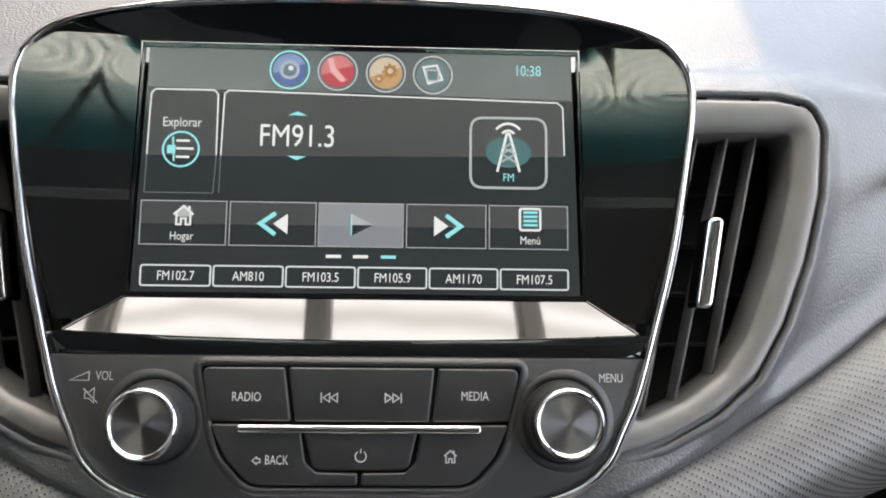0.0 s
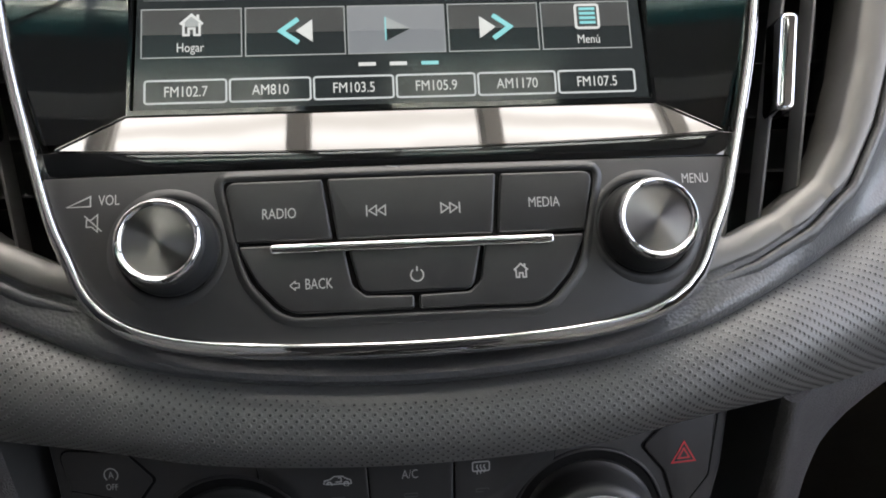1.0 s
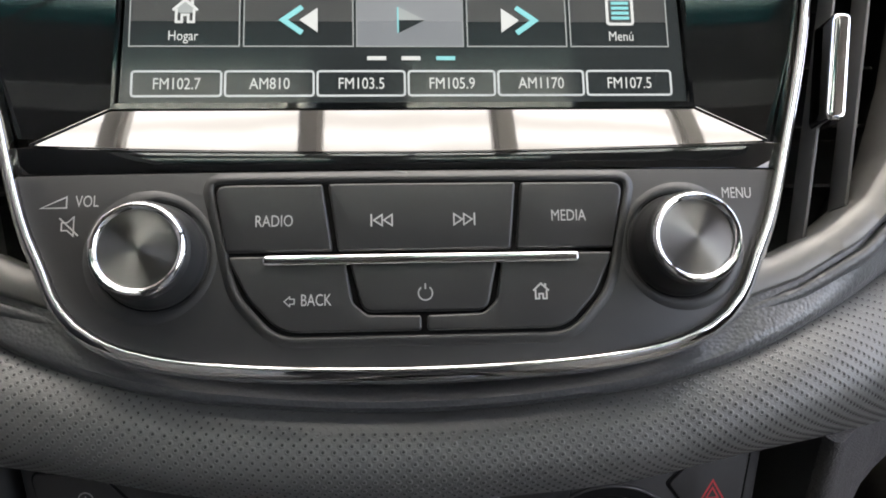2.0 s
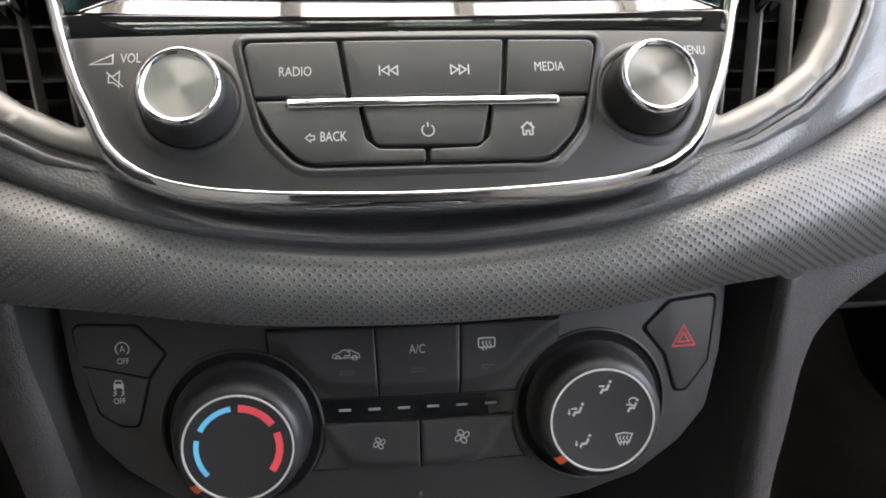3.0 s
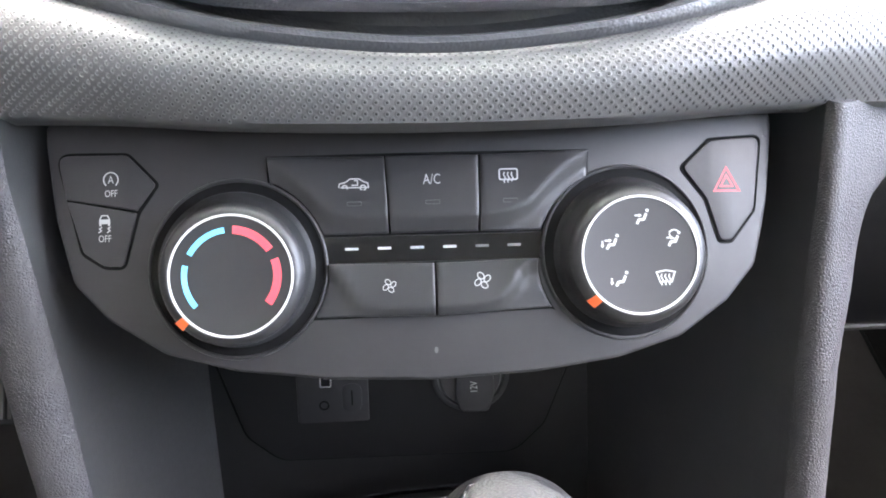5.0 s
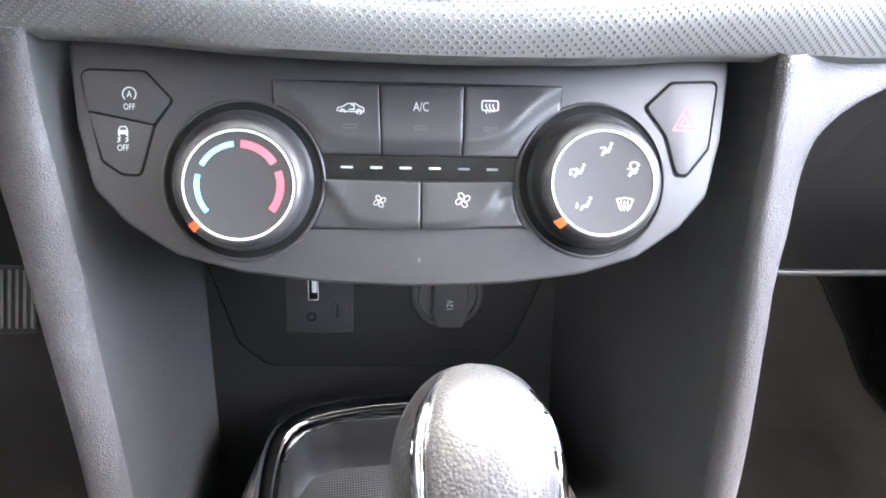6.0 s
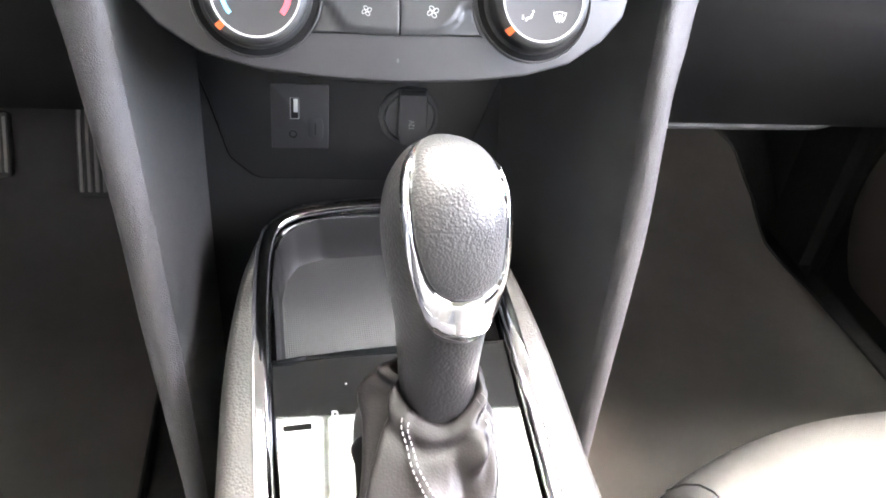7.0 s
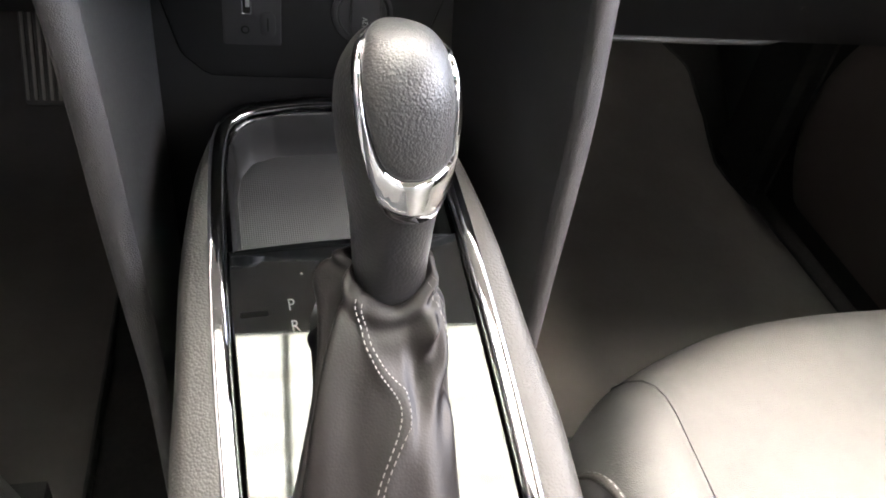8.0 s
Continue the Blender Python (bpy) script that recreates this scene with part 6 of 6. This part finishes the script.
def plate_world(pts, thick):
    bm = bmesh.new()
    f = bm.faces.new([bm.verts.new(p) for p in pts])
    f.normal_update()
    n = f.normal.copy()
    r = bmesh.ops.extrude_face_region(bm, geom=[f])
    bmesh.ops.translate(bm, verts=[g for g in r["geom"] if isinstance(g, bmesh.types.BMVert)], vec=n * thick)
    return bm


lower_dash(1)
lower_dash(-1)


def cushion(s, x0, label):
    """A front seat's cushion with side bolsters and a piped seam."""
    unit = thing("seat", Matrix(), label, "seat", "front seats")
    rows = []
    nx, ny = 40, 36
    wide, long = 0.52, 0.56
    for j in range(ny + 1):
        g = j / ny
        row = []
        for k in range(nx + 1):
            f = k / nx
            a, b = 2 * f - 1, g
            x = x0 + s * wide * f
            edge = max(0.0, abs(a) - 0.80) / 0.20
            front_in = 0.165 * max(0.0, 1 - f / 0.75) ** 3 + 0.04 * max(0.0, f - 0.75)
            y = 0.303 - front_in - long * b
            roll = max(0.0, 0.16 - b) / 0.16
            z = 0.368 + 0.016 * math.exp(-((abs(a) - 0.72) / 0.16) ** 2) - 0.075 * roll ** 2.6 - 0.10 * edge ** 2.6 - 0.02 * b
            z -= 0.005 * math.exp(-((a + 0.67) / 0.018) ** 2)
            row.append((x, y, z))
        front = [(p[0], p[1], p[2]) for p in row]
        rows.append(front)
    skirt = [(p[0], p[1] - 0.015, p[2] - 0.16) for p in rows[0]]
    rows.insert(0, skirt)
    bm = grid(rows)
    ed = [e for e in bm.edges if e.is_boundary and abs(e.verts[0].co.x - e.verts[1].co.x) < 1e-6]
    r = bmesh.ops.extrude_edge_only(bm, edges=ed)
    bmesh.ops.translate(bm, verts=[g for g in r["geom"] if isinstance(g, bmesh.types.BMVert)], vec=(0, 0, -0.12))
    bm.normal_update()
    skin = BVHTree.FromBMesh(bm)
    part("cushion", bm, SEAT, unit, "pale grey leather cushion", 70)
    k = int(round(0.165 * nx))
    line = [rows[j][k] for j in range(1, ny + 1)]
    tube = [[(p[0], p[1] + 0.0008 * math.cos(q * math.pi / 3), p[2] + 0.0034 + 0.0008 * math.sin(q * math.pi / 3)) for q in range(6)] for p in line]
    part("seam", grid(tube, False, True), DIM, unit, "sewn seam")
    bs = bmesh.new()
    bmesh.ops.create_cube(bs, size=1.0)
    for v in bs.verts:
        v.co = (x0 + s * (0.5 + 0.9 * v.co.x) * wide, -0.05 + v.co.y * 0.5, (FLOOR_Z + 0.20) / 2 + 0.0 + v.co.z * (0.20 - 0.0) + 0.02)
    part("base", bs, LOWER, unit)
    back = []
    for j in range(13):
        g = j / 12
        y = -0.30 - 0.22 * g
        back.append([(x0 + s * wide * (0.5 + 0.5 * math.cos(q * math.pi / 8)), y - 0.06 * math.sin(q * math.pi / 8) * (1 if q <= 8 else 1), 0.33 + 0.60 * g) for q in range(16)])
    part("backrest", grid(back, False, True, True), SEAT, unit, "pale grey leather backrest", 70)
    # piped end of the side trim, sewn beside the console
    def on_seat(x, y, up):
        hit = skin.ray_cast(Vector((x0 + s * x, y, 1.0)), Vector((0, 0, -1)))[0]
        return Vector((x0 + s * x, y, (hit.z if hit else 0.32) + up))

    for name, pts, r, label in (("piping", [(-0.006, 0.150), (0.004, 0.155), (0.016, 0.152), (0.027, 0.138), (0.033, 0.112), (0.036, 0.06)], 0.0042, "sewn leather piping"),
                                ("side_tab", [(-0.004, 0.130), (0.006, 0.131), (0.014, 0.119), (0.018, 0.095), (0.020, 0.05)], 0.0065, "creased dark side tab")):
        line = [on_seat(x, y, 0.002) for x, y in pts]
        fine = []
        for i in range(len(line) - 1):
            fine += [line[i].lerp(line[i + 1], q / 6) for q in range(6)]
        for _ in range(6):
            fine = [fine[0]] + [(fine[i - 1] + fine[i] + fine[i + 1]) / 3 for i in range(1, len(fine) - 1)] + [fine[-1]]
        tube = []
        for i, p in enumerate(fine):
            d = (fine[min(i + 1, len(fine) - 1)] - fine[max(i - 1, 0)]).normalized()
            side = d.cross(Vector((0, 0, 1))).normalized()
            tube.append([p + side * r * math.cos(q * math.pi / 5) + Vector((0, 0, 1)) * r * math.sin(q * math.pi / 5) for q in range(10)])
        piece = part(name, grid(tube, False, True, True), TRIM, unit, label, 70)
        bm = bmesh.new()
        for i in range(0, len(fine) - 1):
            a, b = fine[i].lerp(fine[i + 1], 0.1) + Vector((0, 0, r + 0.0003)), fine[i].lerp(fine[i + 1], 0.7) + Vector((0, 0, r + 0.0003))
            w = (b - a).cross(Vector((0, 0, 1))).normalized() * 0.0006
            bm.faces.new([bm.verts.new(v) for v in (a - w, a + w, b + w, b - w)])
        part("stitching", bm, PRINT, piece, "pale thread stitches")
    return unit


cushion(1, 0.152, "pale grey leather passenger seat cushion beside the console")
cushion(-1, -0.17, "pale grey leather driver's seat cushion beside the console")


TOE_Y, TOE_RISE = 0.80, 0.70


def floor_mat(s):
    """A carpet mat with a sewn edge, its outline stepped round the sill."""
    outline = [(0.20, -0.02), (0.66, 0.20), (0.712, 0.40), (0.707, 0.58), (0.702, 0.68), (0.678, 0.775), (0.684, 0.86), (0.672, 0.94), (0.62, 0.985), (0.45, 1.02), (0.20, 1.02)]
    pts = [(MID + s * x, y) for x, y in rounded(outline, [0.02, 0.05, 0.05, 0.05, 0.03, 0.02, 0.04, 0.05, 0.05, 0.05, 0.02], 5)]
    if area2(pts) < 0:
        pts = pts[::-1]
    mat = thing("floor_mat", Matrix.Translation((0, 0, FLOOR_Z)), "dark grey-brown carpet mat rising onto the toe board", "floor mat", "floor mats")

    def onto_toe(bm, start=TOE_Y - 0.12, reach=0.24):
        """Bends the front of the mat up along the toe board."""
        for k in range(13):
            bmesh.ops.bisect_plane(bm, geom=bm.verts[:] + bm.edges[:] + bm.faces[:], plane_co=(0, start + 0.02 * k, 0), plane_no=(0, 1, 0))
        for v in bm.verts:
            d = v.co.y - start
            if d > 0:
                ease = d * d / (2 * reach) if d < reach else d - reach / 2
                v.co.z += ease * TOE_RISE
        return bm

    part("carpet", onto_toe(plate([(x * 1000, y * 1000) for x, y in pts], 0, 8, 3.0, 2)), CARPET2, mat, "dark carpet pile")
    fine = []
    for p, q in zip(pts, pts[1:] + pts[:1]):
        k = max(1, int((Vector(q) - Vector(p)).length / 0.02))
        fine += [tuple(Vector(p).lerp(Vector(q), i / k)) for i in range(k)]
    part("binding", onto_toe(sweep([(x * 1000, y * 1000) for x, y in fine], [(-4, 8.2), (-3, 10.2), (0, 10.6), (2, 8), (2.2, 0)])), SOCKETP, mat, "sewn grey edge", 60)
    return mat


floor_mat(1)
floor_mat(-1)


def pedal(name, x, y, z, w, h, ribs, label):
    unit = thing(name, Matrix.Translation((x, y, z)) @ Matrix.Rotation(radians(62), 4, "X"), label, "pedal", "foot pedals")
    part("plate", plate(box_pts(-w / 2, -h / 2, w / 2, h / 2, 6, 5), -8, 0, 2.0, 3), RUBBER, unit, "dark rubber pedal pad")
    for k in range(ribs):
        u = -w / 2 + 4 + (w - 8) * k / (ribs - 1)
        part("rib", plate(box_pts(u - 1.7, -h / 2 + 5, u + 1.8, h / 2 - 5, 1.2), -1, 2.6, 0.8, 2), STEEL, unit, "raised grey rib")
    part("arm", plate(box_pts(-8, h / 2 - 20, 8, h / 2 + 330, 3), -22, -9, 2, 2), GAP, unit)
    return unit


pedal("brake_pedal", -0.364, 0.565, 0.428, 105, 62, 16, "ribbed rubber brake pedal in the footwell")
pedal("accelerator_pedal", -0.232, 0.575, 0.425, 50, 104, 7, "ribbed rubber accelerator pedal in the footwell")

# side lining of the passenger footwell
slab("kick_panel", (0.70, 0.70, FLOOR_Z), (0.745, 0.84, 0.55), CARPET, "dark plastic lining beside the passenger footwell", "panel", bevel=0.02)

# sloping toe boards at the ends of the footwells
for i, sx in enumerate((-1, 1)):
    bm = plate([(0.18 * sx * 1000, 0), (0.735 * sx * 1000, 0), (0.735 * sx * 1000, 640), (0.18 * sx * 1000, 640)], -12, 0, 2.0)
    bmesh.ops.transform(bm, matrix=Matrix.Translation((0, TOE_Y, FLOOR_Z + 0.001)) @ Matrix.Rotation(math.atan(TOE_RISE), 4, "X"), verts=bm.verts)
    tagged(part("floor_toe_%d" % (i + 1), bm, CARPET), "dark carpeted toe board at the end of the footwell", "floor", "", "structure")


def door_pocket():
    """The rounded moulding low on the passenger door."""
    unit = thing("door_pocket", Matrix(), "brown-grey moulded pocket on the passenger door lining", "door pocket")
    rows = []
    for j in range(13):
        g = j / 12
        z = 0.19 + 0.30 * g
        front = 0.700 - 0.05 * (2 * g - 1) ** 2 - 0.03 * g
        deep = 0.055 * math.sin(math.pi * (0.12 + 0.76 * g)) ** 0.5
        row = [(0.742, front, z)]
        row += [(0.742 - deep * math.sin(q * math.pi / 16) ** 0.7, front - 0.05 * (1 - math.cos(q * math.pi / 16)), z) for q in range(1, 9)]
        row += [(0.742 - deep, front - 0.05 - 0.10 * q, z) for q in range(1, 8)]
        rows.append(row)
    part("moulding", grid(rows), POCKET, unit, "brown-grey grained plastic moulding", 70)
    lip = [[(p[0] - 0.002 + 0.004 * math.cos(q * math.pi / 3), p[1], p[2] + 0.004 * math.sin(q * math.pi / 3)) for q in range(6)] for p in rows[-1]]
    part("lip", grid(lip, False, True, True), LOWER, unit, "dark rounded upper lip", 60)
    return unit


door_pocket()
